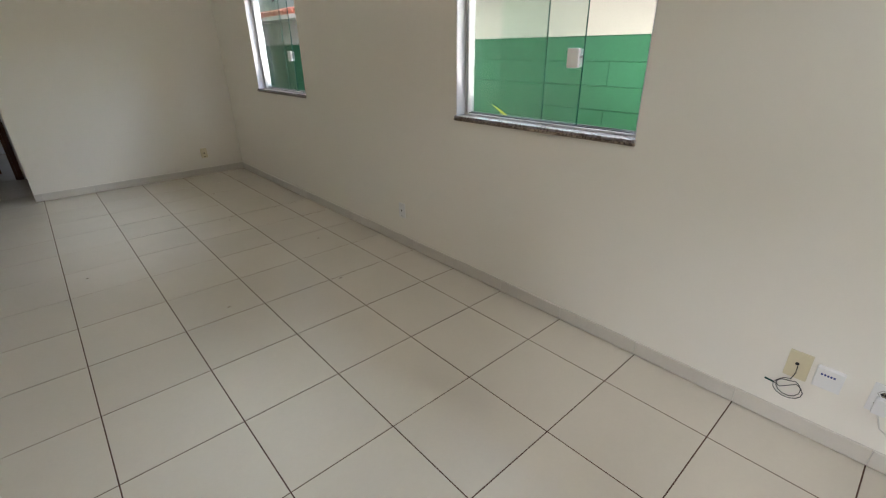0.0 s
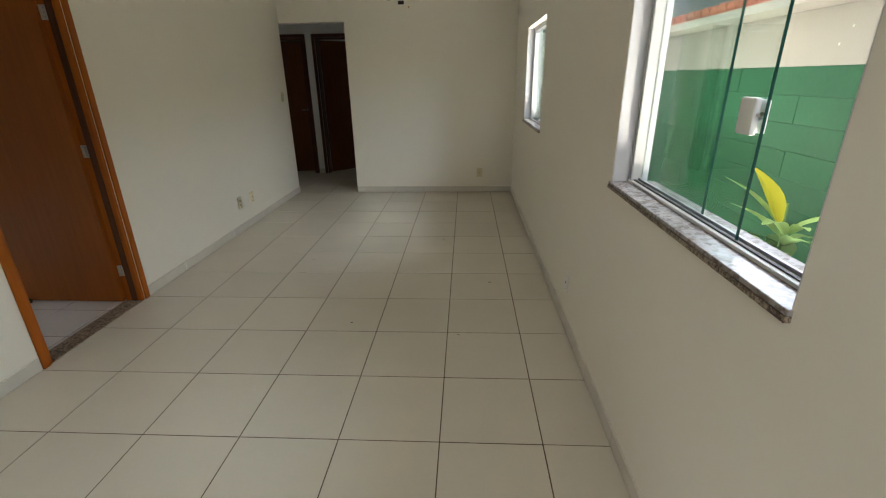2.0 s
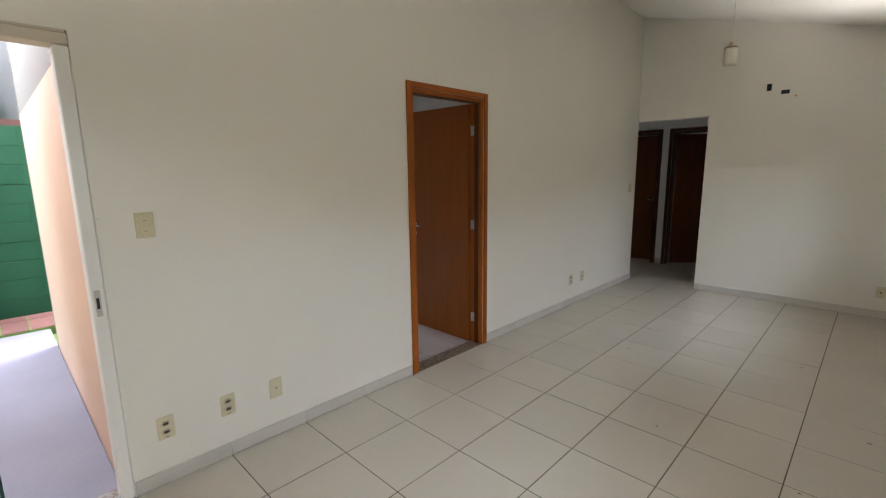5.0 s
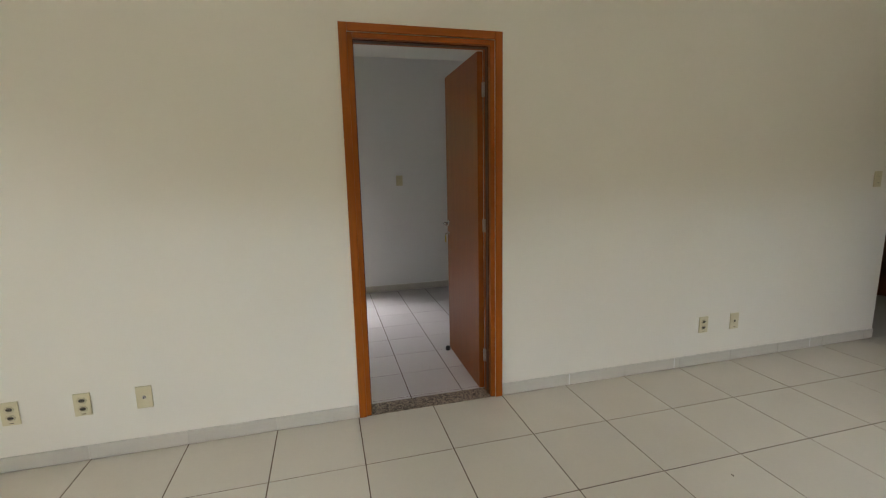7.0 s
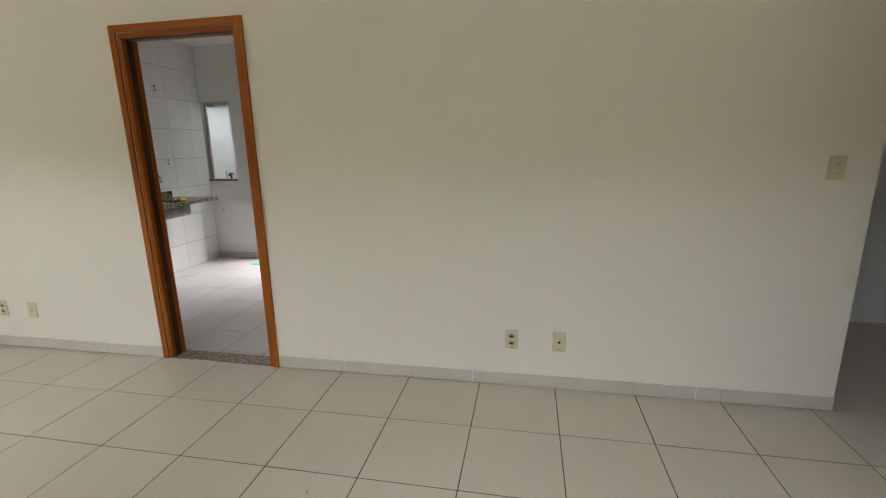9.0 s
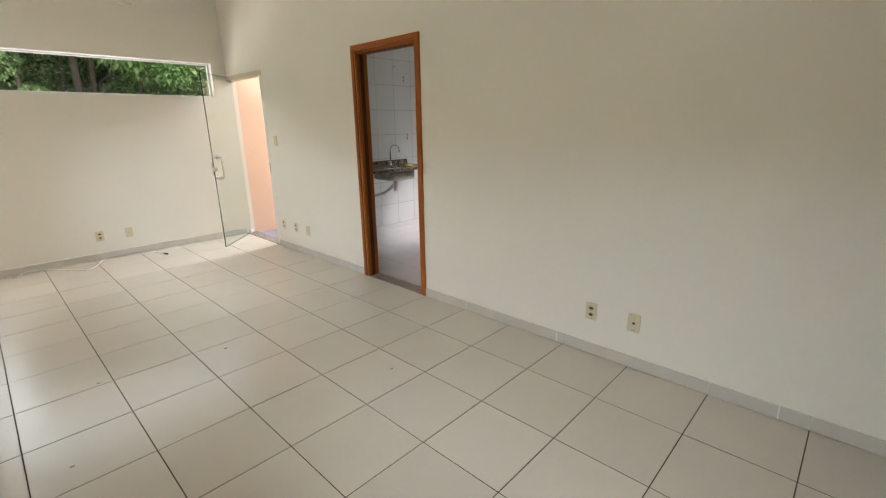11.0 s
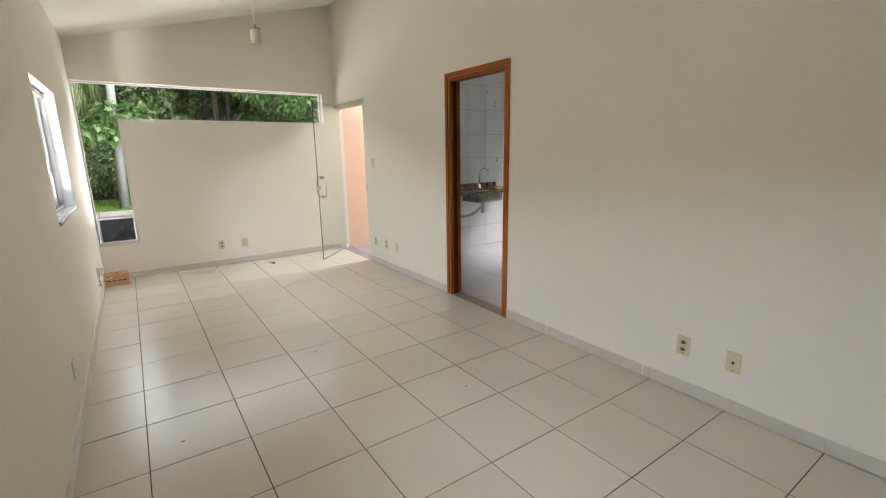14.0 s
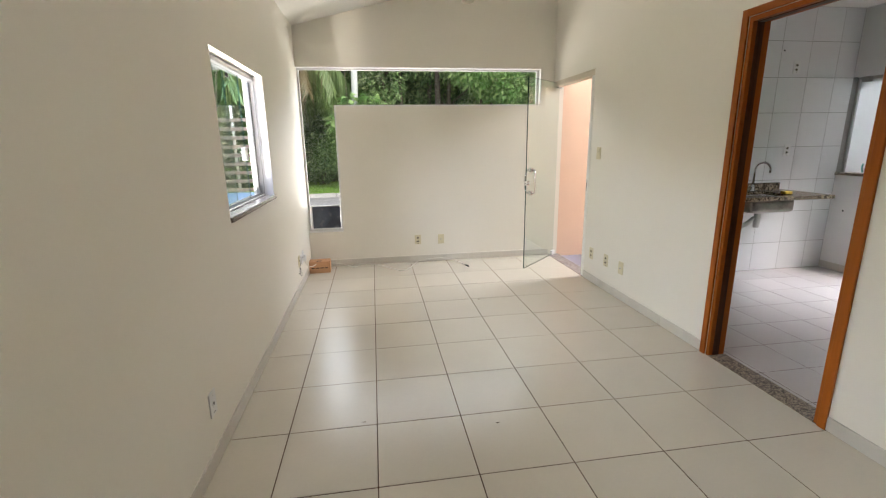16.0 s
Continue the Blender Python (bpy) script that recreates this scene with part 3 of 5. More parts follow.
    part("roller", lathe([(0.004, 0), (0.014, 0.001), (0.014, 0.010), (0.004, 0.012)], 14, "x", (X + 0.072, yb + 0.03, z1 - 0.075)), M["cable_dark"], w, "dark pane roller")
    part("catch", tube([(X + 0.062, y0 + 0.02, z0 + 0.36), (X + 0.052, y0 + 0.02, z0 + 0.37), (X + 0.052, y0 + 0.02, z0 + 0.44), (X + 0.062, y0 + 0.02, z0 + 0.45)], 0.004), M["steel"], w, "small steel catch handle")
    return w


side_window("window_1", W1, "sliding glass side window over stone sill")
side_window("window_2", W2, "rear sliding glass side window over sill")

# ---- angular front window ----
fw = thing("window_3", "fixed angular front window with smoked lower panel", "window", kind="structure")
GY = FY - 0.105
p = part("pane", box(0.20, WX - 0.03, GY, GY + 0.008, 1.885, 2.255), M["glass"], fw, "clear fixed glass pane")
p.visible_shadow = False
p = part("pane", box(2.615, WX - 0.03, GY, GY + 0.008, 0.732, 1.884), M["glass"], fw)
p.visible_shadow = False
part("smoked_panel", box(2.625, WX - 0.045, GY - 0.002, GY + 0.010, 0.455, 0.718), M["smoked"], fw, "dark smoked scratched panel")
part("panel_frame", box(2.612, WX - 0.03, GY - 0.008, GY + 0.016, 0.719, 0.731, 0.002), M["plastic_white"], fw)
part("panel_frame", box(WX - 0.044, WX - 0.03, GY - 0.008, GY + 0.016, 0.455, 0.718, 0.002), M["plastic_white"], fw)
part("frame", box(0.172, WX, GY - 0.012, GY + 0.022, 2.257, 2.278, 0.003), M["plastic_white"], fw, "white aluminium frame")
part("frame", box(0.172, 2.588, GY - 0.012, GY + 0.022, 1.862, 1.882, 0.003), M["plastic_white"], fw)
part("frame", box(0.172, 0.196, GY - 0.012, GY + 0.022, 1.883, 2.256, 0.003), M["plastic_white"], fw)
part("frame", box(2.592, 2.612, GY - 0.012, GY + 0.022, 0.44, 1.882, 0.003), M["plastic_white"], fw)
part("frame", box(2.592, WX, GY - 0.012, GY + 0.022, 0.422, 0.452, 0.003), M["plastic_white"], fw)
part("frame", box(WX - 0.022, WX - 0.002, GY - 0.012, GY + 0.022, 0.453, 2.256, 0.003), M["plastic_white"], fw)
for b in ((0.171, 0.174, GY + 0.023, FY - 0.001, 1.862, 2.278), (0.175, WX - 0.001, GY + 0.023, FY - 0.001, 2.274, 2.278), (0.175, 2.588, GY + 0.023, FY - 0.001, 1.861, 1.865), (2.591, 2.595, GY + 0.023, FY - 0.001, 0.426, 1.860), (2.596, WX - 0.001, GY + 0.023, FY - 0.001, 0.4205, 0.4245)):
    part("reveal", box(*b), M["plastic_white"], fw, "white painted reveal")


# ---- doors ----
def casing(parent, wood_v, wood_h, y0, y1, z1, x, face, width=0.042, thick=0.014):
    """Flat door trim round an opening, on the face x of a wall that runs along y."""
    xa, xb = x + face * 0.0005, x + face * thick
    part("casing", box(xa, xb, y0 - width, y0, 0, z1 + width, 0.003), wood_v, parent)
    part("casing", box(xa, xb, y1, y1 + width, 0, z1 + width, 0.003), wood_v, parent)
    part("casing", box(xa, xb - face * 0.0008, y0 + 0.0005, y1 - 0.0005, z1, z1 + width, 0.003), wood_h, parent)


def hinge(parent, x, y, z):
    h = part("hinge", tube([(x, y, z - 0.04), (x, y, z + 0.04)], 0.006, 10), M["steel"], parent, "steel butt hinge")
    part("hinge_plate", box(x - 0.002, x + 0.030, y + 0.004, y + 0.0065, z - 0.04, z + 0.04), M["steel"], h)
    for k in (-0.024, 0.0, 0.024):
        part("screw", lathe([(0.004, 0), (0.003, 0.0015)], 8, "y", (x + 0.018, y + 0.002, z + k)), M["alu_dark"], h)


KD0, KD1, KDZ = 0.047, 0.857, 2.128
kdoor = thing("door_1", "open varnished wooden kitchen door with brown casing", "door", kind="structure")
casing(kdoor, M["wood_z"], M["wood_x"], KD0, KD1, KDZ, 0.0, 1)
casing(kdoor, M["wood_z"], M["wood_x"], KD0, KD1, KDZ, -TK, -1)
for a, b in ((KD0 + 0.001, KD0 + 0.028), (KD1 - 0.028, KD1 - 0.001)):
    part("jamb", box(-TK + 0.002, -0.001, a, b, 0.0, KDZ - 0.001, 0.002), M["wood_z"], kdoor)
part("jamb", box(-TK + 0.002, -0.001, KD0 + 0.029, KD1 - 0.029, KDZ - 0.028, KDZ - 0.001, 0.002), M["wood_x"], kdoor)
part("door_stop", box(-0.072, -0.030, KD0 + 0.0285, KD0 + 0.034, 0.0, KDZ - 0.029), M["dark_wood"], kdoor)
part("door_stop", box(-0.072, -0.030, KD1 - 0.034, KD1 - 0.0285, 0.0, KDZ - 0.029), M["dark_wood"], kdoor)
part("door_stop", box(-0.072, -0.030, KD0 + 0.035, KD1 - 0.035, KDZ - 0.034, KDZ - 0.0285), M["dark_wood"], kdoor)
part("threshold", box(-TK - 0.005, 0.004, KD0 + 0.030, KD1 - 0.030, -0.03, 0.004, 0.002), M["granite"], kdoor, "brown granite threshold strip")
for z in (0.24, 1.08, 1.88):
    hinge(kdoor, -0.104, KD1 - 0.036, z)
ang = -0.5
leaf = part("leaf", box(-0.735, 0.0, -0.035, 0.0, 0.012, KDZ - 0.034, 0.002), M["wood"], kdoor, "plain varnished veneer door leaf")
leaf.matrix_world = pose(-0.112, KD1 - 0.032, 0, 0, 0, ang)
for sgn, y in ((-1, -0.035), (1, 0.0)):
    part("rosette", lathe([(0.022, 0), (0.022, sgn * 0.006), (0.012, sgn * 0.010)], 16, "y", (-0.685, y, 1.03)), M["chrome"], leaf)
    part("lever", tube([(-0.685, y, 1.03), (-0.685, y + sgn * 0.045, 1.03), (-0.66, y + sgn * 0.052, 1.03), (-0.575, y + sgn * 0.050, 1.028)], 0.008), M["chrome"], leaf, "chrome lever handle")
    part("keyhole_plate", lathe([(0.014, 0), (0.013, sgn * 0.004)], 14, "y", (-0.685, y, 0.95)), M["chrome"], leaf)
key = part("key", tube([(-0.685, -0.037, 0.95), (-0.685, -0.062, 0.95), (-0.685, -0.064, 0.938)], 0.0035, 6), M["brass"], leaf, "brass key in the lock")
part("key_tag", box(-0.698, -0.672, -0.067, -0.063, 0.880, 0.934, 0.002), M["yellow"], key, "yellow key tag")
part("stopper", lathe([(0.018, 0.0), (0.020, 0.01), (0.016, 0.03), (0.006, 0.034)], 14, "z", (-0.70, -0.06, 0.002)), M["cable_dark"], leaf, "black rubber floor stop")

# glass entrance door, open into the room
gd = thing("glass_door", "open frameless glass entrance door with chrome handle", "door", at=(-0.07, FY + 0.018, 0.0), rz=44.2)
GW, GH = 0.845, 2.105
p = part("pane", box(0.03, GW, -0.005, 0.005, 0.012, GH), M["green_glass"], gd, "clear tempered glass leaf")
p.visible_shadow = False
part("pane_edge", box(GW + 0.0002, GW + 0.003, -0.005, 0.005, 0.012, GH), M["glass_edge"], gd)
part("pane_edge", box(0.03, GW, -0.005, 0.005, GH + 0.0002, GH + 0.003), M["glass_edge"], gd)
part("pane_edge", box(0.03, GW, -0.005, 0.005, 0.009, 0.0118), M["glass_edge"], gd)
part("pivot_clamp", box(-0.01, 0.075, -0.016, 0.016, 0.006, 0.062, 0.004), M["plastic_white"], gd, "white pivot clamp")
part("pivot_clamp", box(-0.01, 0.075, -0.016, 0.016, GH - 0.052, GH + 0.004, 0.004), M["steel"], gd)
for z in (0.87, 1.13):
    part("handle_rose", lathe([(0.026, -0.018), (0.028, -0.014), (0.028, 0.014), (0.026, 0.018)], 18, "y", (GW - 0.12, 0, z)), M["chrome"], gd)
for sgn in (-1, 1):
    part("pull_handle", tube([(GW - 0.12, sgn * 0.014, 0.87), (GW - 0.115, sgn * 0.05, 0.87), (GW - 0.095, sgn * 0.062, 0.93), (GW - 0.088, sgn * 0.064, 1.0), (GW - 0.095, sgn * 0.062, 1.07), (GW - 0.115, sgn * 0.05, 1.13), (GW - 0.12, sgn * 0.014, 1.13)], 0.0095, 10), M["chrome"], gd, "curved chrome pull handle")
lk = part("lock", box(GW - 0.055, GW + 0.004, -0.016, 0.016, 0.965, 1.015, 0.004), M["chrome"], gd, "chrome glass lock")
part("cylinder", lathe([(0.011, -0.026), (0.011, 0.026)], 14, "y", (GW - 0.03, 0, 0.99)), M["steel"], lk)
part("latch", box(GW + 0.0045, GW + 0.014, -0.006, 0.006, 0.98, 1.0), M["steel"], lk)

EY1 = -1.805
ent = thing("entrance_opening", "white plastered entrance reveal with stone threshold", "doorway", kind="structure")
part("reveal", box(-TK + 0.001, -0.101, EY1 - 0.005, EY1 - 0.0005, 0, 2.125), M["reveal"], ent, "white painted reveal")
part("reveal", box(-TK + 0.001, -0.001, FY + 0.001, EY1 - 0.006, 2.1205, 2.1295), M["render_cream"], ent)
part("threshold", box(-TK - 0.02, -0.001, FY + 0.002, EY1 - 0.001, -0.05, 0.003, 0.002), M["sill_stone"], ent, "pinkish stone threshold")
part("post", box(-0.10, 0.005, EY1 - 0.055, EY1 - 0.0006, 0.004, 2.07, 0.009, 3), M["ceiling"], ent, "white painted door post")
part("head", box(-0.10, 0.005, FY + 0.003, EY1 - 0.0006, 2.071, 2.119, 0.009, 3), M["render_cream"], ent, "cream painted door head")
strike = part("strike_plate", box(0.0052, 0.0070, EY1 - 0.042, EY1 - 0.020, 0.93, 1.05, 0.0005), M["steel"], ent, "steel strike plate")
part("strike_slot", box(0.0071, 0.0078, EY1 - 0.037, EY1 - 0.026, 0.965, 1.015), M["black"], strike)
part("wall_plug", lathe([(0.006, 0), (0.005, 0.004)], 10, "x", (0.0, EY1 + 0.012, 1.36)), M["plastic_white"], ent)


# ---- switches and sockets ----
def plate(name, label, kind, pos, normal, material="plastic", group="wall sockets"):
    """A wall plate, 75 x 118 mm; kind tells what sits in it."""
    ob = thing(name, label, "socket" if kind != "switch" else "switch", group)
    nx, ny = normal
    ob.matrix_world = Matrix(((-ny, 0, nx, pos[0]), (nx, 0, ny, pos[1]), (0, 1, 0, pos[2]), (0, 0, 0, 1)))
    part("cover", box(-0.0375, 0.0375, -0.059, 0.059, 0.0005, 0.008, 0.003), M[material], ob)
    if kind == "double":
        for y in (0.022, -0.022):
            bm = lathe([(0.0165, 0.0082), (0.0165, 0.0098), (0.013, 0.0100), (0.012, 0.0085)], 6, "z", (0, y, 0))
            rim = lathe([(0.0178, 0.0081), (0.0178, 0.0086)], 6, "z", (0, y, 0))
            for v in bm.verts[:] + rim.verts[:]:
                v.co.x *= 1.25
            # dark rim plate stands for the shade round the socket's recess
            part("recess", rim, M["plastic_dark"], ob)
            s = part("socket", bm, M[material], ob)
            for x in (-0.009, 0.0, 0.009):
                part("pin_hole", lathe([(0.0046, 0.0099), (0.0040, 0.0106)], 8, "z", (x, y, 0)), M["black"], s)
        part("print", box(-0.008, 0.010, -0.050, -0.047, 0.0081, 0.0085), M["cardboard_ink"], ob)
    elif kind == "single":
        s = part("socket", lathe([(0.019, 0.0082), (0.019, 0.0098), (0.014, 0.0100), (0.013, 0.0085)], 6, "z"), M[material], ob)
        part("pin_hole", lathe([(0.008, 0.0099), (0.007, 0.0108)], 10, "z"), M["black"], s)
        part("screw", lathe([(0.003, 0.0082), (0.002, 0.0092)], 8, "z", (0, 0.040, 0)), M["steel"], ob)
        part("print", box(-0.008, 0.012, -0.046, -0.043, 0.0081, 0.0085), M["cardboard_ink"], ob)
    elif kind == "coax":
        s = part("coax_jack", lathe([(0.009, 0.0082), (0.008, 0.011), (0.006, 0.016), (0.003, 0.016)], 12, "z"), M["steel"], ob)
        part("pin_hole", lathe([(0.0028, 0.0162), (0.002, 0.0166)], 8, "z"), M["black"], s)
    elif kind == "switch":
        for y in (0.024, -0.024):
            part("rocker", box(-0.024, 0.024, y - 0.018, y + 0.018, 0.0082, 0.0125, 0.002), M[material], ob)
            part("print", box(-0.008, 0.008, y - 0.004, y - 0.002, 0.0127, 0.0130), M["cardboard_ink"], ob)
    elif kind == "blank":
        part("cable_hole", lathe([(0.007, 0.0082), (0.006, 0.0088)], 12, "z", (-0.004, 0.006, 0)), M["black"], ob)
    return ob


plate("wall_socket", "ivory double power socket low on wall", "double", (0, -1.645, 0.302), (1, 0))
plate("wall_socket", "ivory double power socket low on wall", "double", (0, -1.346, 0.302), (1, 0))
plate("antenna_socket", "ivory antenna socket plate low on wall", "coax", (0, -1.074, 0.300), (1, 0))
plate("wall_socket", "ivory double power socket low on wall", "double", (0, 2.439, 0.300), (1, 0))
plate("telephone_socket", "ivory single socket with worn cover", "single", (0, 2.713, 0.300), (1, 0))
plate("light_switch", "ivory double light switch beside glass entrance", "switch", (0, -1.624, 1.320), (1, 0), group="light switches")
plate("light_switch", "ivory double light switch near corridor opening", "switch", (0, 3.97, 1.29), (1, 0), group="light switches")
plate("wall_socket", "ivory double socket on front wall", "double", (1.70, FY, 0.280), (0, 1))
plate("antenna_socket", "ivory antenna socket on front wall", "coax", (1.41, FY, 0.275), (0, 1))
plate("telephone_socket", "ivory single socket on end wall", "single", (2.55, CY, 0.266), (0, -1))
plate("wall_socket", "white socket under the side windows", "single", (WX, 0.582, 0.292), (-1, 0), "plastic_white")
blank = plate("cable_plate", "ivory blank plate with hanging black cable", "blank", (WX, -1.965, 0.297), (-1, 0))
coil = [(0.0, 0.0, 0.012), (0.002, -0.03, 0.016)]
for k in range(26):
    a = 2 * math.pi * k / 13
    coil.append((-0.005 + 0.040 * math.cos(a + 1.6) * (1 + 0.22 * (k > 12)), -0.105 + 0.036 * math.sin(a + 1.6) - 0.010 * (k > 12), 0.008 + 0.010 * math.sin(a * 0.5) ** 2))
coil += [(-0.03, -0.12, 0.010), (-0.055, -0.112, 0.008)]
part("cable", tube(coil, 0.0016, 6), M["cable_dark"], blank, "thin coiled black cable")
part("connector", tube([(-0.055, -0.112, 0.008), (-0.085, -0.110, 0.008)], 0.004, 6), M["glass_edge"], blank, "green cable end")
wb = thing("junction_box", "small white junction box with navy print", "box")
wb.matrix_world = Matrix(((0, 0, -1, WX), (-1, 0, 0, -2.062), (0, 1, 0, 0.292), (0, 0, 0, 1)))
body = part("body", box(-0.042, 0.042, -0.042, 0.042, 0.0005, 0.024, 0.003), M["plastic_white"], wb)
for k, (a, b) in enumerate(((-0.026, -0.020), (-0.016, -0.010), (-0.007, -0.001), (0.002, 0.008), (0.011, 0.018))):
    part("print_bar", box(a, b, 0.014, 0.022, 0.0242, 0.0246), M["ink"], body)
plug_plate = plate("wall_socket", "white socket with plugged-in adapter", "double", (WX, -2.215, 0.290), (-1, 0), "plastic_white")
adapter = part("adapter", box(-0.020, 0.020, -0.05, 0.012, 0.0085, 0.035, 0.004), M["plastic_white"], plug_plate, "white power adapter")
part("adapter_cable", tube([(0.0, -0.05, 0.02), (0.02, -0.10, 0.03), (0.10, -0.15, 0.04), (0.19, -0.17, 0.07), (0.26, -0.165, 0.10)], 0.003, 6), M["cable"], adapter)

# open electrical boxes in the end wall
for nm, lab, x, z, w, h in (("conduit_box", "open dark conduit box in end wall", 1.412, 2.42, 0.045, 0.075), ("conduit_box", "open dark conduit box lying sideways", 1.562, 2.355, 0.075, 0.042)):
    cb = thing(nm, lab, "conduit box", "conduit boxes")
    # black plate on the wall face stands for the dark inside the box
    part("recess", box(x - w / 2, x + w / 2, CY - 0.002, CY - 0.0005, z - h / 2, z + h / 2), M["black"], cb)
    part("rim", box(x - w / 2 - 0.004, x - w / 2 - 0.0003, CY - 0.004, CY - 0.0005, z - h / 2 - 0.004, z + h / 2 + 0.004), M["plastic_white"], cb)
    part("rim", box(x - w / 2, x + w / 2, CY - 0.004, CY - 0.0005, z - h / 2 - 0.004, z - h / 2 - 0.0003), M["plastic_white"], cb)
    part("wire", tube([(x, CY - 0.002, z), (x + 0.012, CY - 0.012, z - 0.012), (x + 0.022, CY - 0.008, z - 0.004)], 0.0018, 5), M["cable_dark"], cb)
chip = thing("wall_chip", "small dark chip in wall plaster", "chip")
part("hole", lathe([(0.012, 0), (0.009, -0.003)], 7, "y", (1.655, CY - 0.0005, 2.305)), M["card"], chip)


# ---- pendant lamps ----
def pendant(x, y, z):
    lamp = thing("pendant_lamp", "unlit pendant lamp with frosted glass shade", "lamp", "pendant lamps", (x, y, z))
    top = 3.498 - (x + T) * (0.846 / (WX + 2 * T)) - z
    part("cord", tube([(0, 0, 0.03), (0.002, 0, top * 0.5), (0, 0, top + 0.01)], 0.0028, 6), M["cable"], lamp)
    part("canopy", lathe([(0.012, top - 0.03), (0.045, top - 0.018), (0.05, top + 0.02)], 18), M["brass"], lamp)
    part("cap", lathe([(0.006, 0.045), (0.014, 0.04), (0.016, 0.018), (0.046, 0.006), (0.050, -0.004), (0.046, -0.006)], 22), M["brass"], lamp, "dull brass cap")
    bm = lathe([(0.044, -0.007), (0.047, -0.02), (0.047, -0.135), (0.043, -0.135), (0.043, -0.02)], 24)
    part("shade", bm, M["frost"], lamp, "frosted glass cylinder shade")
    return lamp


pendant(1.437, 2.244, 2.50)
pendant(1.44, -1.03, 2.60)

# ---- box and cable by the front wall ----
cbx = thing("cardboard_box", "closed brown cardboard box on tiled floor", "box", at=(2.868, -2.605, 0.0), rz=2.0)
part("carton", box(-0.118, 0.118, -0.075, 0.075, 0.001, 0.132, 0.003), M["card"], cbx)
part("flap", box(-0.117, 0.117, 0.002, 0.074, 0.1322, 0.1345), M["card"], cbx)
part("flap", box(-0.117, 0.117, -0.074, -0.001, 0.1322, 0.1338), M["card"], cbx)
for k in range(4):
    part("print_bar", box(-0.09 + k * 0.05, -0.055 + k * 0.05, 0.0752, 0.0756, 0.055, 0.068), M["cardboard_ink"], cbx)
part("print_bar", box(-0.02, 0.04, 0.02, 0.05, 0.1347, 0.1350), M["cardboard_ink"], cbx)
loop = [(2.76, -2.775, 0.05), (2.63, -2.785, 0.03), (2.49, -2.69, 0.008), (2.41, -2.78, 0.018), (2.31, -2.79, 0.016), (2.15, -2.68, 0.008), (2.045, -2.54, 0.008), (1.94, -2.42, 0.008), (1.84, -2.50, 0.008), (1.70, -2.77, 0.018), (1.54, -2.79, 0.034), (1.405, -2.79, 0.036), (1.29, -2.77, 0.014), (1.195, -2.60, 0.008), (1.155, -2.49, 0.008)]
pts = []
for k in range(len(loop) - 1):
    p0, p1, p2, p3 = (Vector(loop[min(max(k + j, 0), len(loop) - 1)]) for j in (-1, 0, 1, 2))
    for q in range(5):
        f = q / 5
        pts.append(0.5 * (2 * p1 + (p2 - p0) * f + (2 * p0 - 5 * p1 + 4 * p2 - p3) * f * f + (3 * p1 - p0 - 3 * p2 + p3) * f ** 3))
fc = thing("floor_cable", "loose white cable lying along front wall", "cable")
part("cord", tube(pts, 0.0045, 7), M["cable"], fc)
part("plug", tube([pts[-1], (1.15, -2.475, 0.010), (1.14, -2.44, 0.010)], 0.009, 8), M["cable_dark"], fc, "dark plug end")
for k, (x, y) in enumerate(((1.28, -1.32), (1.62, 0.55), (2.32, 0.42), (2.55, 1.18), (1.02, 1.62), (2.15, 2.15))):
    bit = thing("plaster_crumb", "tiny dark crumb on floor tile", "crumb", "floor crumbs", (x, y, 0.0))
    part("crumb", tube([(-0.009, 0, 0.002), (0, 0.004, 0.003), (0.008, -0.003, 0.002)], 0.0022, 5, 0.001), M["cardboard_ink"], bit)

# ---- corridor ----
solid("wall_corridor_end", wall_mesh("y", corridor_back, corridor_back + 0.12, -1.4, 1.8, -0.1, 2.75, [(-0.92, -0.18, -0.1, 2.10), (0.02, 0.72, -0.1, 2.10)]), M["white_wall"], "white corridor wall with two doorways", "wall", "structure")
solid("wall_corridor_left", box(-1.52, -1.4, CY - 0.12, 7.9, -0.1, 2.75), M["white_wall"], "white wall closing the corridor", "wall", "structure")
# its opening is unseen, added to let sky light into the bedroom
solid("wall_corridor_right", wall_mesh("x", 1.8, 1.92, CY + T, 7.9, -0.1, 2.75, [(6.5, 7.6, 1.0, 2.0)]), M["white_wall"], "white wall closing the corridor", "wall", "structure")
solid("wall_corridor_near", box(-1.4, -TK, CY - 0.12, CY, -0.1, 2.75), M["white_wall"], "white corridor wall beside kitchen", "wall", "structure")
solid("wall_bedroom_back", box(-1.4, 1.8, 7.78, 7.9, -0.1, 2.75), M["white_wall"], "plain white bedroom wall", "wall", "structure")
# unseen wall added to block daylight, so the left doorway stays dark
solid("wall_bedroom_partition", box(-0.13, -0.03, corridor_back + 0.121, 7.779, -0.1, 2.549), M["white_wall"], "added unseen wall keeping daylight from left bedroom", "wall", "structure")
solid("ceiling_corridor", box(-1.52, 1.92, CY + T + 0.003, 7.9, 2.55, 2.65), M["ceiling"], "white flat corridor ceiling", "ceiling", "structure")
solid("floor_bedroom", box(-1.52, 1.92, 5.5, 7.9, -0.1, -0.001), M["tile"], "plain pale bedroom floor", "floor", "structure")
solid("floor_corridor", box(-1.52, -0.001, CY + 0.0005, 5.5, -0.1, -0.0006), M["tile"], "plain pale corridor floor", "floor", "structure")


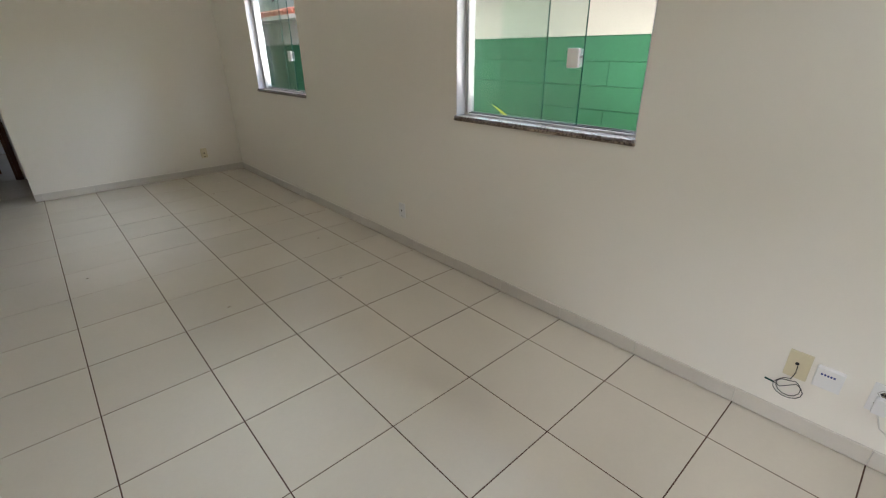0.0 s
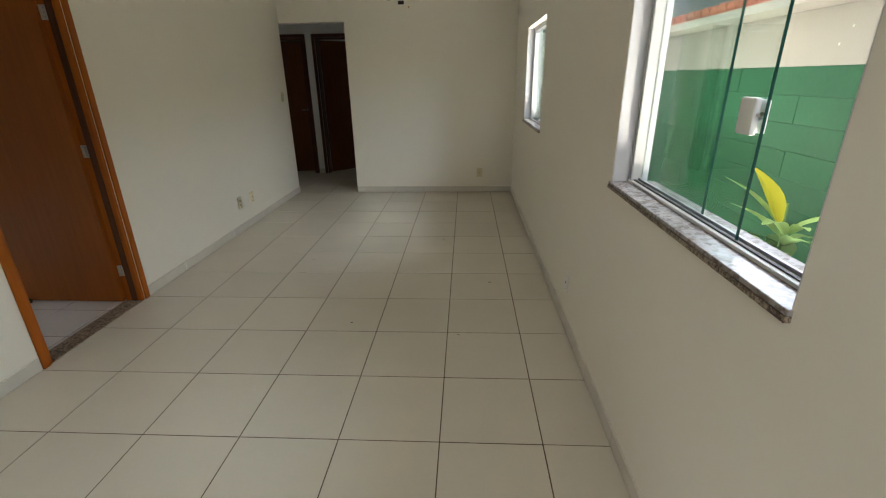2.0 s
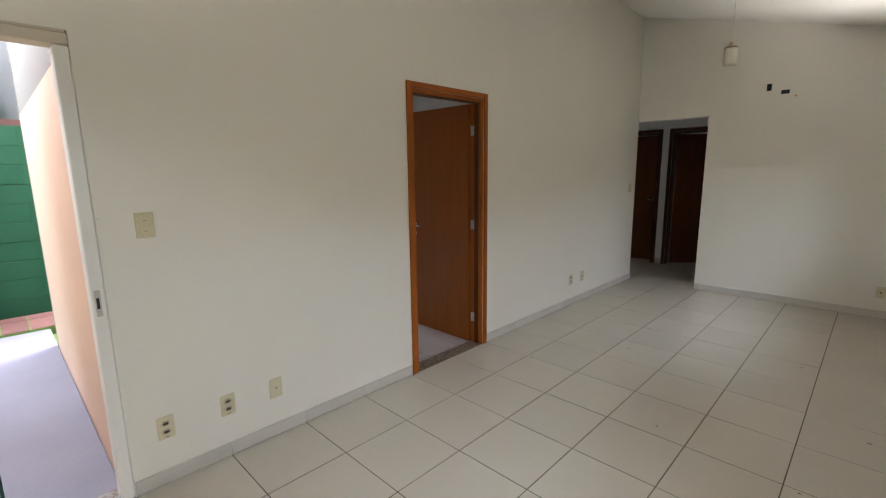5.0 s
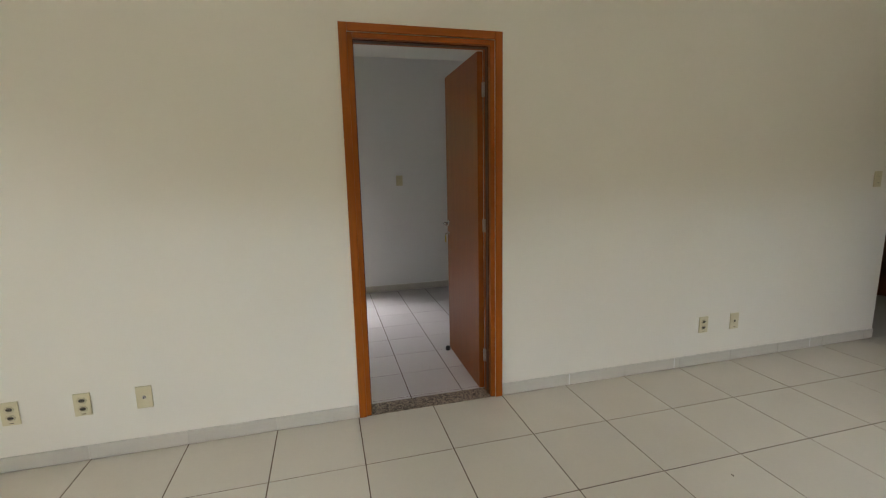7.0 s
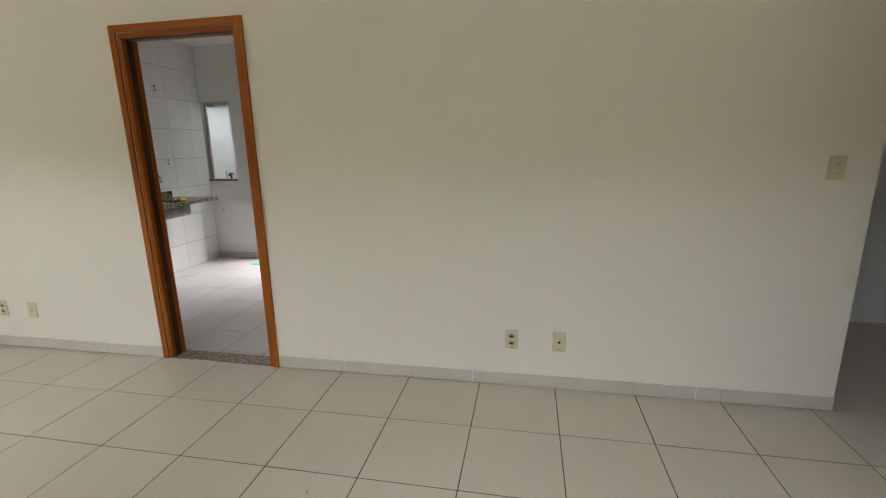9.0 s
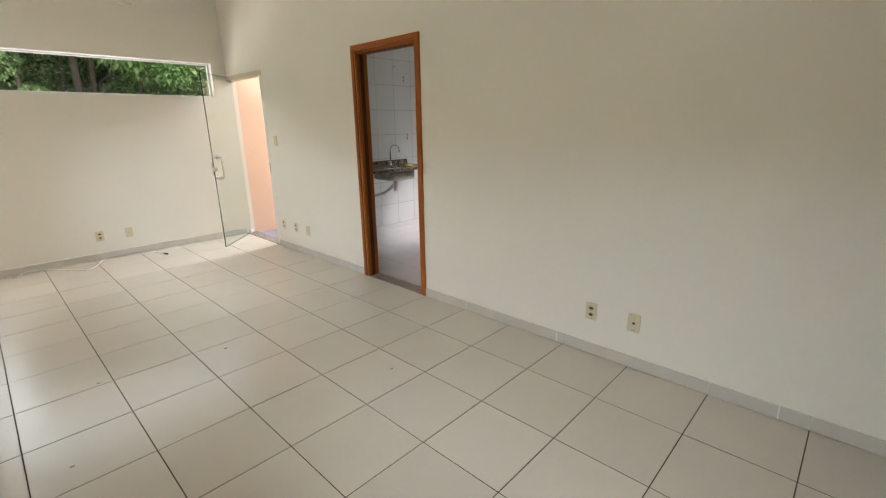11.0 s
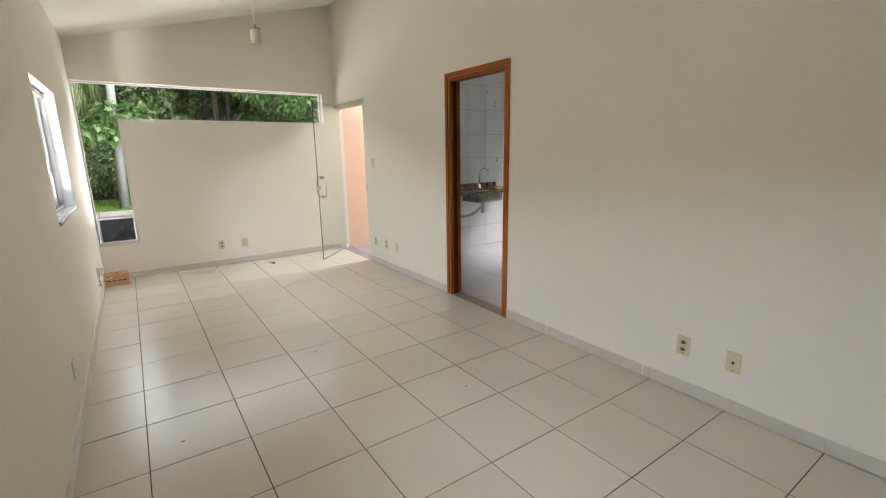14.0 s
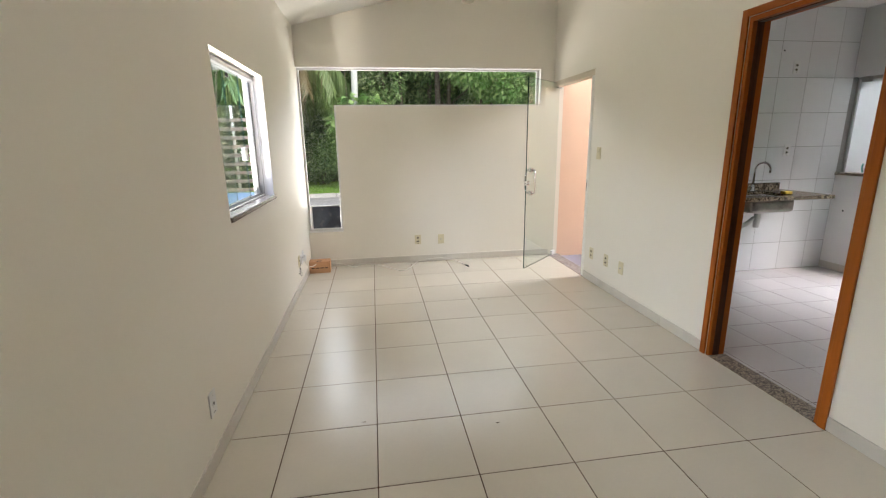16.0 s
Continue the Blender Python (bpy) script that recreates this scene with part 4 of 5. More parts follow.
def corridor_door(name, label, x0, x1, open_deg):
    d = thing(name, label, "door", kind="structure")
    y = corridor_back
    for a, b in ((x0 - 0.05, x0), (x1, x1 + 0.05)):
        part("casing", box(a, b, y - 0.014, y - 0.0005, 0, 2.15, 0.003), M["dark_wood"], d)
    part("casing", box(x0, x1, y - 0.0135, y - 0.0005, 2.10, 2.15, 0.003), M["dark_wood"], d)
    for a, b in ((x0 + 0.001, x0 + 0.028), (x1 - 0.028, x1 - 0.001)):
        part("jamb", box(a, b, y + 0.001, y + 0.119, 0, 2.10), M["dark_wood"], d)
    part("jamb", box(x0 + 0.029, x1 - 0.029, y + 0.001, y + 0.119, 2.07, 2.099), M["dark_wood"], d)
    lf = part("leaf", box(0, x1 - x0 - 0.062, -0.035, 0, 0.012, 2.065, 0.002), M["bedroom_wood_shaded"], d, "brown veneer door leaf")
    lf.matrix_world = pose(x0 + 0.031, y + 0.115, 0, 0, 0, open_deg)
    part("rosette", lathe([(0.022, 0), (0.020, -0.010)], 14, "y", (x1 - x0 - 0.11, -0.035, 1.03)), M["chrome"], lf)
    part("lever", tube([(x1 - x0 - 0.11, -0.04, 1.03), (x1 - x0 - 0.11, -0.085, 1.03), (x1 - x0 - 0.21, -0.087, 1.03)], 0.008), M["chrome"], lf, "chrome lever handle")


corridor_door("door_2", "brown bedroom door standing slightly ajar, darkened for shade", -0.92, -0.18, 7.0)
corridor_door("door_3", "brown bedroom door half open inwards", 0.02, 0.72, 40.0)

# ---- kitchen ----
KZ = 2.70
solid("wall_kitchen_back", wall_mesh("x", KX - 0.15, KX, KY, 2.6, -0.1, KZ + 0.1, [(-0.90, -0.07, -0.1, 2.15), (KY, -1.235, 1.06, 2.04)]), M["white_wall"], "white kitchen back wall with door and window", "wall", "structure")
solid("wall_kitchen_end", box(KX - 0.15, -TK, 2.6, 2.72, -0.1, KZ + 0.1), M["white_wall"], "white kitchen end wall", "wall", "structure")
solid("ceiling_kitchen", box(KX - 0.15, -TK - 0.002, KY, 2.6, KZ, KZ + 0.1), M["ceiling"], "white flat kitchen ceiling", "ceiling", "structure")
tiled = solid("wall_kitchen_tiled", box(KX - 0.15, -TK - 0.002, KY - 0.165, KY - 0.0016, -0.1, KZ + 0.1), M["wall_grout"], "kitchen wall of white ceramic tiles", "wall", "structure")
kw = thing("kitchen_window", "small kitchen window over dark granite sill", "window", kind="structure")
part("sill", box(KX - 0.17, KX + 0.02, KY + 0.002, -1.237, 1.038, 1.064, 0.003), M["granite"], kw, "dark granite sill")
part("frame", box(KX - 0.10, KX - 0.06, KY + 0.003, KY + 0.028, 1.066, 2.036), M["alu"], kw)
part("frame", box(KX - 0.10, KX - 0.06, -1.262, -1.238, 1.066, 2.036), M["alu"], kw)
part("frame", box(KX - 0.10, KX - 0.06, KY + 0.029, -1.263, 2.008, 2.036), M["alu"], kw)
# white translucent pane added in place of the bright wall beyond clear glass
p = part("pane", box(KX - 0.083, KX - 0.077, KY + 0.029, -1.29, 1.068, 2.007), M["pale_pane"], kw, "white pane in place of bright wall outside")
part("pane_edge", box(KX - 0.083, KX - 0.077, -1.2898, -1.286, 1.068, 2.007), M["glass_edge"], kw)
part("clamp", box(KX - 0.07, KX - 0.02, KY + 0.07, KY + 0.14, 1.985, 2.035, 0.004), M["steel"], kw)
kg = thing("kitchen_glass_door", "open tinted glass back door of kitchen", "door", at=(KX - 0.075, -0.875, 0.0), rz=199.0)
p = part("pane", box(0.0, 0.80, -0.005, 0.005, 0.012, 2.12), M["green_glass"], kg, "green-tinted glass leaf")
p.visible_shadow = False
part("pane_edge", box(-0.003, -0.0003, -0.005, 0.005, 0.012, 2.12), M["glass_edge"], kg)
part("clamp", box(-0.006, 0.05, -0.014, 0.014, 2.07, 2.125, 0.003), M["steel"], kg)
part("clamp", box(-0.006, 0.05, -0.014, 0.014, 0.01, 0.06, 0.003), M["steel"], kg)
part("door_frame", box(-0.03, -0.006, -0.022, 0.022, 0.0, 2.12, 0.002), M["alu"], kg, "white aluminium door post")
plate("light_switch", "ivory double light switch by back door", "switch", (KX, 0.10, 1.335), (1, 0), "plastic", "light switches")
plate("light_switch", "ivory switch plate on kitchen wall", "switch", (KX, 0.755, 1.33), (1, 0), "plastic", "light switches")
plate("wall_socket", "white socket on kitchen tiles", "double", (-2.13, KY + 0.003, 1.31), (0, 1), "plastic_white")
plate("wall_socket", "white socket high on kitchen tiles", "double", (-2.09, KY + 0.003, 2.13), (0, 1), "plastic_white")

ct = thing("kitchen_counter", "wall-hung brown granite sink counter", "counter")
CZ = 0.90
part("slab", wall_mesh("y", 0, 0.03, -2.16, -0.95, KY + 0.001, -1.09, [(-1.80, -1.36, -1.50, -1.17)]), M["granite_dark"], ct, "brown granite counter slab")
sl = ct.children[0]
sl.matrix_world = Matrix(((1, 0, 0, 0), (0, 0, 1, 0), (0, -1, 0, CZ), (0, 0, 0, 1)))
part("backsplash", box(-2.10, -0.95, KY + 0.001, KY + 0.021, CZ + 0.001, CZ + 0.075, 0.002), M["granite_dark"], ct)
part("rim_strip", box(-2.16, -0.95, -1.088, -1.076, CZ - 0.034, CZ + 0.002, 0.002), M["granite_dark"], ct)
for x in (-2.0, -1.1):
    br = part("bracket", box(x - 0.012, x + 0.012, KY + 0.002, -1.25, CZ - 0.055, CZ - 0.031), M["steel"], ct, "steel wall bracket")
bm = box(-1.82, -1.34, -1.52, -1.15, CZ - 0.165, CZ - 0.031, 0.05, 4)
top = [f for f in bm.faces if f.normal.z > 0.9]
bmesh.ops.delete(bm, geom=top, context="FACES")
bmesh.ops.solidify(bm, geom=bm.faces[:], thickness=0.003)
part("bowl", bm, M["steel_dark"], ct, "stained steel sink bowl")
part("drain", lathe([(0.035, -0.20), (0.045, -0.18), (0.045, -0.166)], 18, "z", (-1.60, -1.34, CZ)), M["pvc"], ct)
part("trap_bottle", lathe([(0.024, -0.34), (0.028, -0.33), (0.028, -0.21), (0.022, -0.20)], 16, "z", (-1.60, -1.34, CZ)), M["pvc"], ct, "plastic bottle trap")
part("waste_pipe", tube([(-1.58, -1.35, CZ - 0.24), (-1.54, -1.38, CZ - 0.30), (-1.48, -1.45, CZ - 0.37), (-1.42, -1.55, CZ - 0.40), (-1.38, KY + 0.002, CZ - 0.41)], 0.022, 12), M["pvc"], ct, "ribbed plastic waste pipe")
part("pipe_rose", lathe([(0.04, 0.0), (0.036, 0.012)], 16, "y", (-1.38, KY + 0.001, CZ - 0.41)), M["steel"], ct)
part("supply_hose", tube([(-1.47, -1.60, CZ - 0.03), (-1.46, -1.59, CZ - 0.13), (-1.40, -1.58, CZ - 0.19), (-1.30, -1.60, CZ - 0.20), (-1.26, KY + 0.002, CZ - 0.18)], 0.009, 8), M["pvc"], ct, "flexible supply hose")
fa = thing("kitchen_faucet", "tall chrome gooseneck kitchen faucet", "faucet", at=(-1.72, -1.575, CZ + 0.0005))
part("base", lathe([(0.028, 0), (0.028, 0.008), (0.018, 0.014), (0.016, 0.06), (0.012, 0.065)], 18), M["chrome"], fa)
neck = [(0, 0, 0.06), (0, 0, 0.22)] + [(-0.065 * (1 - math.cos(a)) * 0.9, 0.065 * (1 - math.cos(a)) * 0.5, 0.22 + 0.075 * math.sin(a)) for a in [math.pi * k / 10 for k in range(1, 11)]]
neck.append((neck[-1][0], neck[-1][1], 0.19))
part("spout", tube(neck, 0.010, 10), M["chrome"], fa)
part("lever", tube([(0.016, 0, 0.045), (0.05, 0.01, 0.055)], 0.006), M["chrome"], fa)
sp = solid("sponge", box(-1.86, -1.78, -1.30, -1.24, CZ + 0.001, CZ + 0.026, 0.006), M["yellow"], "yellow sponge lying on granite counter", "sponge")
tap = thing("laundry_tap", "blue plastic tap on kitchen sill", "tap", at=(KX - 0.03, -1.345, 1.0645))
part("spout", tube([(0, 0.0, 0.0), (0, 0, 0.04), (0.03, 0.005, 0.06), (0.055, 0.008, 0.045)], 0.013, 10), M["blue"], tap)
part("knob", lathe([(0.010, 0.055), (0.030, 0.06), (0.030, 0.075), (0.010, 0.08)], 8, "z"), M["blue"], tap)
part("clip", tube([(0.0, -0.06, 0.012), (0.0, -0.075, 0.06), (0.01, -0.06, 0.10)], 0.008), M["teal"], tap, "teal plastic peg")
mat_ob = thing("bath_mat", "teal rubber mat at kitchen back door", "mat", at=(-2.62, -0.62, 0.001), rz=2.0)
bm = box(-0.16, 0.16, -0.33, 0.33, 0.0, 0.012, 0.005)
part("pad", bm, M["teal"], mat_ob)
for k in range(9):
    part("rib", box(-0.15, 0.15, -0.30 + k * 0.073, -0.28 + k * 0.073, 0.0122, 0.0145), M["teal"], mat_ob)


# ---- outside ----
RNG = random.Random(7)
ground = solid("ground", box(-90, 90, -90, 60, -0.60, -0.34), M["soil"], "grassy ground around the house", "ground", "structure")
solid("road", box(-60, 60, -13.0, -5.2, -0.339, -0.325), M["asphalt"], "grey asphalt road before the house", "road", "structure")
solid("pavement", box(-60, 60, -5.15, FY - T - 0.01, -0.339, -0.22, 0.01), M["kerb"], "concrete pavement along the front wall", "pavement", "structure")
kerb = thing("kerb", "pale concrete kerb stones beside road", "kerb", kind="structure")
for k in range(26):
    part("kerb_stone", box(-10 + k * 0.9, -10 + k * 0.9 + 0.885, -13.22, -13.02, -0.338, -0.20, 0.015), M["kerb"], kerb)
solid("verge", box(-60, 60, -60, -13.23, -0.339, -0.24), M["soil"], "green lawn verge behind kerb", "lawn", "structure")
solid("alley", box(WX + T + 0.002, 4.72, FY - T, 9.0, -0.339, -0.08), M["asphalt"], "concrete side passage beside the windows", "pavement", "structure")
yard = solid("yard", box(-9.0, -TK - 0.17, -14.0 + 9.0, FY + 8.0, -0.339, -0.09), M["soil"], "patchy back yard lawn", "lawn", "structure")
solid("porch_slab", box(-3.61, -TK - 0.022, -2.35, KY - 0.182, -0.12, -0.025, 0.006), M["concrete"], "lavender grey concrete porch slab", "pavement", "structure")
fore = solid("porch_forecourt", box(-1.47, -TK - 0.022, FY + 0.002, -2.352, -0.12, -0.025, 0.006), M["concrete"], "cracked lavender concrete before the entrance", "pavement", "structure")
for pts in (((-1.44, -2.47), (-1.30, -2.43), (-1.22, -2.46), (-1.10, -2.40), (-1.05, -2.42), (-0.92, -2.37)), ((-1.46, -2.40), (-1.36, -2.385), (-1.30, -2.36)), ((-1.28, -2.45), (-1.20, -2.52), (-1.12, -2.53))):
    part("crack", tube([(x, y, -0.0248) for x, y in pts], 0.004, 5, 0.0015), M["cable_dark"], fore, "dark crack in the concrete")
solid("back_step", box(-3.61, KX - 0.152, KY + 0.2, 1.4, -0.12, -0.020, 0.006), M["sand"], "sandy concrete step behind kitchen", "step", "structure")
solid("wall_porch_front", box(-1.5, -TK - 0.001, FY - T, FY - 0.002, -0.1, 2.9), M["peach"], "peach painted wall beside the entrance", "wall", "structure")
peach = thing("wall_kitchen_outside", "peach painted outer wall with white corner", "wall", kind="structure")
part("face", box(KX - 0.10, -TK - 0.0005, KY - 0.178, KY - 0.166, -0.09, 2.06), M["peach"], peach)
# raised to 4 m, out of view, to keep sun off the porch wall
part("upper_band", box(KX - 0.10, -TK - 0.0005, KY - 0.178, KY - 0.166, 2.0605, 4.0), M["render_dimmed"], peach, "white painted upper band, carried up to block sun")
part("corner_strip", box(KX - 0.151, KX - 0.1005, KY - 0.180, KY - 0.166, -0.09, 2.85), M["render_dimmed"], peach)


def tri_mesh(verts, faces, name, material):
    me = bpy.data.meshes.new(name)
    me.from_pydata(verts, [], faces)
    me.materials.append(material)
    return me


def leaf_cloud(rng, blobs, count, size, droop=0.15, narrow=0.55):
    """Pointed leaves folded along the middle, strewn through the shells of round blobs (x, y, z, r)."""
    verts, faces = [], []
    total = sum(b[3] ** 2 for b in blobs)
    for bx, by, bz, br in blobs:
        for _ in range(int(count * br * br / total)):
            d = Vector((rng.gauss(0, 1), rng.gauss(0, 1), rng.gauss(0, 1))).normalized()
            p = Vector((bx, by, bz)) + d * br * rng.uniform(0.55, 1.08)
            out = (d + Vector((rng.uniform(-1.1, 1.1), rng.uniform(-1.1, 1.1), rng.uniform(-0.8, 0.5) - droop))).normalized()
            side = out.cross(Vector((rng.uniform(-0.5, 0.5), rng.uniform(-0.5, 0.5), 1))).normalized()
            up = side.cross(out)
            L = size * rng.uniform(0.6, 1.35)
            w = L * narrow
            n = len(verts)
            verts += [p, p + out * L * 0.45 + side * w * 0.5 + up * w * 0.14, p + out * L - up * L * 0.12, p + out * L * 0.45 - side * w * 0.5 + up * w * 0.14]
            faces += [(n, n + 1, n + 2), (n, n + 2, n + 3)]
    return verts, faces


def tree(name, label, x, y, h, r, leaves, size, material, seed, low=0.35, lean=0.0, trunk_r=0.12, z0=-0.26):
    rng = random.Random(seed)
    t = thing(name, label, "tree", "roadside trees", (x, y, z0))
    pts = [(lean * k / 6 * h * 0.3 + rng.uniform(-0.08, 0.08), rng.uniform(-0.08, 0.08), h * 0.92 * k / 6) for k in range(7)]
    part("trunk", tube(pts, trunk_r, 9, trunk_r * 0.35), M["bark"], t)
    blobs = []
    for k in range(9):
        a, f = rng.uniform(0, 6.28), rng.uniform(low, 0.95)
        root = Vector(pts[min(6, int(f * 6))])
        tip = root + Vector((math.cos(a), math.sin(a), rng.uniform(0.25, 0.8))) * r * rng.uniform(0.5, 0.95)
        part("limb", tube([root, root.lerp(tip, 0.5) + Vector((0, 0, 0.1)), tip], trunk_r * 0.35, 6, trunk_r * 0.1), M["bark"], t)
        blobs.append((tip.x, tip.y, tip.z, r * rng.uniform(0.28, 0.5)))
    blobs.append((pts[-1][0], pts[-1][1], pts[-1][2], r * 0.45))
    v, f = leaf_cloud(rng, blobs, int(leaves * 2.4), size * 0.66)
    ob = new("crown", tri_mesh(v, f, "crown", M[material]))
    ob.parent = t
    return t


def bush(name, label, x, y, r, h, leaves, size, material, seed, z0=-0.26, group="understory bushes"):
    rng = random.Random(seed)
    b = thing(name, label, "bush", group, (x, y, z0))
    blobs = []
    for k in range(8):
        a = rng.uniform(0, 6.28)
        q = Vector((math.cos(a) * r * rng.uniform(0.1, 0.7), math.sin(a) * r * rng.uniform(0.1, 0.7), h * rng.uniform(0.25, 0.8)))
        part("stem", tube([(q.x * 0.3, q.y * 0.3, -0.02), (q.x * 0.7, q.y * 0.7, q.z * 0.5), q], 0.02, 5, 0.008), M["bark"], b)
        blobs.append((q.x, q.y, q.z, r * rng.uniform(0.32, 0.55)))
    v, f = leaf_cloud(rng, blobs, int(leaves * (1.8 if leaves > 1000 else 1)), size * (0.72 if leaves > 1000 else 1))
    v = [Vector((p[0], p[1], max(p[2], 0.03))) for p in v]
    ob = new("foliage", tri_mesh(v, f, "foliage", M[material]))
    ob.parent = b
    return b


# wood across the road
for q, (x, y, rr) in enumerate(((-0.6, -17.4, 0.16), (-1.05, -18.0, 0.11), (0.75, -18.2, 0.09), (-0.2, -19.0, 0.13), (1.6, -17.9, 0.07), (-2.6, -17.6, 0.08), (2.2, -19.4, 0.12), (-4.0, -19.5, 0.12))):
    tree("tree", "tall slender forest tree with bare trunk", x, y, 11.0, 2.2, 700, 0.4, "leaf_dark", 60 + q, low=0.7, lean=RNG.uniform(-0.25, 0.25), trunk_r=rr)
k = 0
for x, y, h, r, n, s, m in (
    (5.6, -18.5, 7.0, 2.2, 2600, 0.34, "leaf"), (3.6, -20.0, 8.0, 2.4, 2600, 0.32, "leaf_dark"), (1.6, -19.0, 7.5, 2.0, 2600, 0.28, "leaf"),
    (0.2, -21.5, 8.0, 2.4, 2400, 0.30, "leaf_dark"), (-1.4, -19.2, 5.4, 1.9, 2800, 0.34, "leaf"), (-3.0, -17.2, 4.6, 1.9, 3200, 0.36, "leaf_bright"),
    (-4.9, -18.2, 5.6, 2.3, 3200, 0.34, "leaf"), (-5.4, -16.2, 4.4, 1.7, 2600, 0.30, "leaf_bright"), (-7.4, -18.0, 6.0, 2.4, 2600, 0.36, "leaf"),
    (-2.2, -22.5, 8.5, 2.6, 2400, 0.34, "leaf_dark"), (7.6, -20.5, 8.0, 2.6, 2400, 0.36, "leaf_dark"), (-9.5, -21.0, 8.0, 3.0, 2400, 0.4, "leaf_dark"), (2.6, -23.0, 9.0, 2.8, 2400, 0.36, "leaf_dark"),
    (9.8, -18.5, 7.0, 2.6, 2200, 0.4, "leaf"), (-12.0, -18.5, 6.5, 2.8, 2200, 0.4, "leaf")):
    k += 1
    lab = {"leaf": "leafy green roadside tree with thin trunk", "leaf_dark": "tall forest tree with leaves coloured for shade", "leaf_bright": "bright green broad-leaved roadside tree"}[m]
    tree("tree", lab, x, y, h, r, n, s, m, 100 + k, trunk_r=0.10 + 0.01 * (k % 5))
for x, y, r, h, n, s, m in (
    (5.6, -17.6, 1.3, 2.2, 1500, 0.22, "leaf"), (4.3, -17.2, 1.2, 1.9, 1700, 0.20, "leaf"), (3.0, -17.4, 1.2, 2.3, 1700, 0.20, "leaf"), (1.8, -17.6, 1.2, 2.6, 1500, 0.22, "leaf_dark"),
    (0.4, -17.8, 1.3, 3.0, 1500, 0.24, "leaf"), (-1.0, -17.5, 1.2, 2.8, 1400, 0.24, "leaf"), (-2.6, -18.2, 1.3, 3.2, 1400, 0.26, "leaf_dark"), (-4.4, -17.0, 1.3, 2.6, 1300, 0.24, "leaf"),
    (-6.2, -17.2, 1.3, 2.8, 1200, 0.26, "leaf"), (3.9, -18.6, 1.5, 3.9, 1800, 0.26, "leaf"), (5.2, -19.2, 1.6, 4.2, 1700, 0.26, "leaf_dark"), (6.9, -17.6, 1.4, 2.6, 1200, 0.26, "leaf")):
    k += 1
    bush("bush", "dense green bush at the wood's edge" if m == "leaf" else "green bush with forest shade in its leaf colour", x, y, r, h, n, s, m, 100 + k)


def palm(x, y, h, seed, material, count, length, label, hang=0.6):
    """A feather palm; hang is the length of the drooping leaflets."""
    rng = random.Random(seed)
    t = thing("palm_tree", label, "tree", "roadside palms", (x, y, -0.26))
    part("trunk", tube([(0, 0, 0), (0.06, 0.03, h * 0.5), (0.02, 0, h)], 0.16, 10, 0.11), M["bark"], t)
    for q in range(count):
        a = 6.283 * q / count + rng.uniform(-0.2, 0.2)
        rise, L = rng.uniform(-0.5, 0.7), length * rng.uniform(0.8, 1.1)
        verts, faces, rib = [], [], []
        for s in range(15):
            f = s / 14
            rib.append(Vector((math.cos(a) * L * f * (1 - 0.25 * f), math.sin(a) * L * f * (1 - 0.25 * f), h + rise * f * L * 0.5 - 0.75 * L * f * f)))
        for s in range(1, 15):
            d = (rib[s] - rib[s - 1]).normalized()
            sd = d.cross(Vector((0, 0, 1))).normalized()
            for sg in (-1, 1):
                for e in range(4):
                    o = rib[s - 1].lerp(rib[s], e / 4)
                    out = (sd * sg * 0.30 + d * 0.22) * min(hang, 0.7) + Vector((rng.uniform(-0.05, 0.05), rng.uniform(-0.05, 0.05), 0))
                    drop = hang * rng.uniform(0.65, 1.15) * (1 - 0.35 * s / 14)
                    mid = o + out * 0.8 + Vector((0, 0, -drop * 0.35))
                    tip = o + out + Vector((rng.uniform(-0.04, 0.04), rng.uniform(-0.04, 0.04), -drop))
                    n = len(verts)
                    verts += [o, o + d * 0.05, mid + d * 0.032, mid - d * 0.024, tip]
                    faces += [(n, n + 1, n + 2, n + 3), (n + 3, n + 2, n + 4)]
        fr = new("frond", tri_mesh(verts, faces, "frond", M[material]))
        fr.parent = t
        part("rib", tube(rib[::2], 0.018, 5, 0.006), M[material], fr)
    return t


palm(5.2, -15.0, 5.4, 5, "palm_leaf", 19, 3.2, "palm with long drooping green fronds", 1.5)
palm(4.75, -14.6, 5.0, 6, "dry_leaf", 9, 1.5, "palm with dry hanging brown fronds", 1.3)
palm(0.5, -18.4, 3.3, 9, "leaf", 11, 1.6, "small palm among the forest trees")
pole = thing("utility_pole", "white weathered utility pole beside the road", "pole", at=(2.72, -14.2, -0.26))
part("shaft", tube([(0.10, 0, 0), (0.0, 0, 3.2), (-0.12, 0, 7.5)], 0.13, 12, 0.10), M["pole"], pole)
part("band", lathe([(0.125, 3.0), (0.128, 3.02), (0.128, 3.08), (0.125, 3.10)], 14), M["steel"], pole)
part("creeper", tube([(0.24, 0.1, 0), (0.2, 0.12, 2.0), (0.3, 0.1, 4.0), (0.26, 0.1, 7.0)], 0.012, 5), M["bark"], pole)
vine = thing("creeper", "light green large-leaved creeper on pole", "plant", at=(2.72, -13.98, -0.26))
part("stem", tube([(0.24, 0.03, -0.02), (0.17, 0.05, 1.2), (0.10, 0.06, 2.4), (0.02, 0.05, 3.2)], 0.025, 7, 0.012), M["bark"], vine)
for bx, bz in ((-0.8, 2.9), (0.7, 2.6)):
    part("shoot", tube([(0.10, 0.05, 2.3), (bx * 0.5, 0.12, bz * 0.97), (bx, 0.1, bz)], 0.012, 6, 0.006), M["bark"], vine)
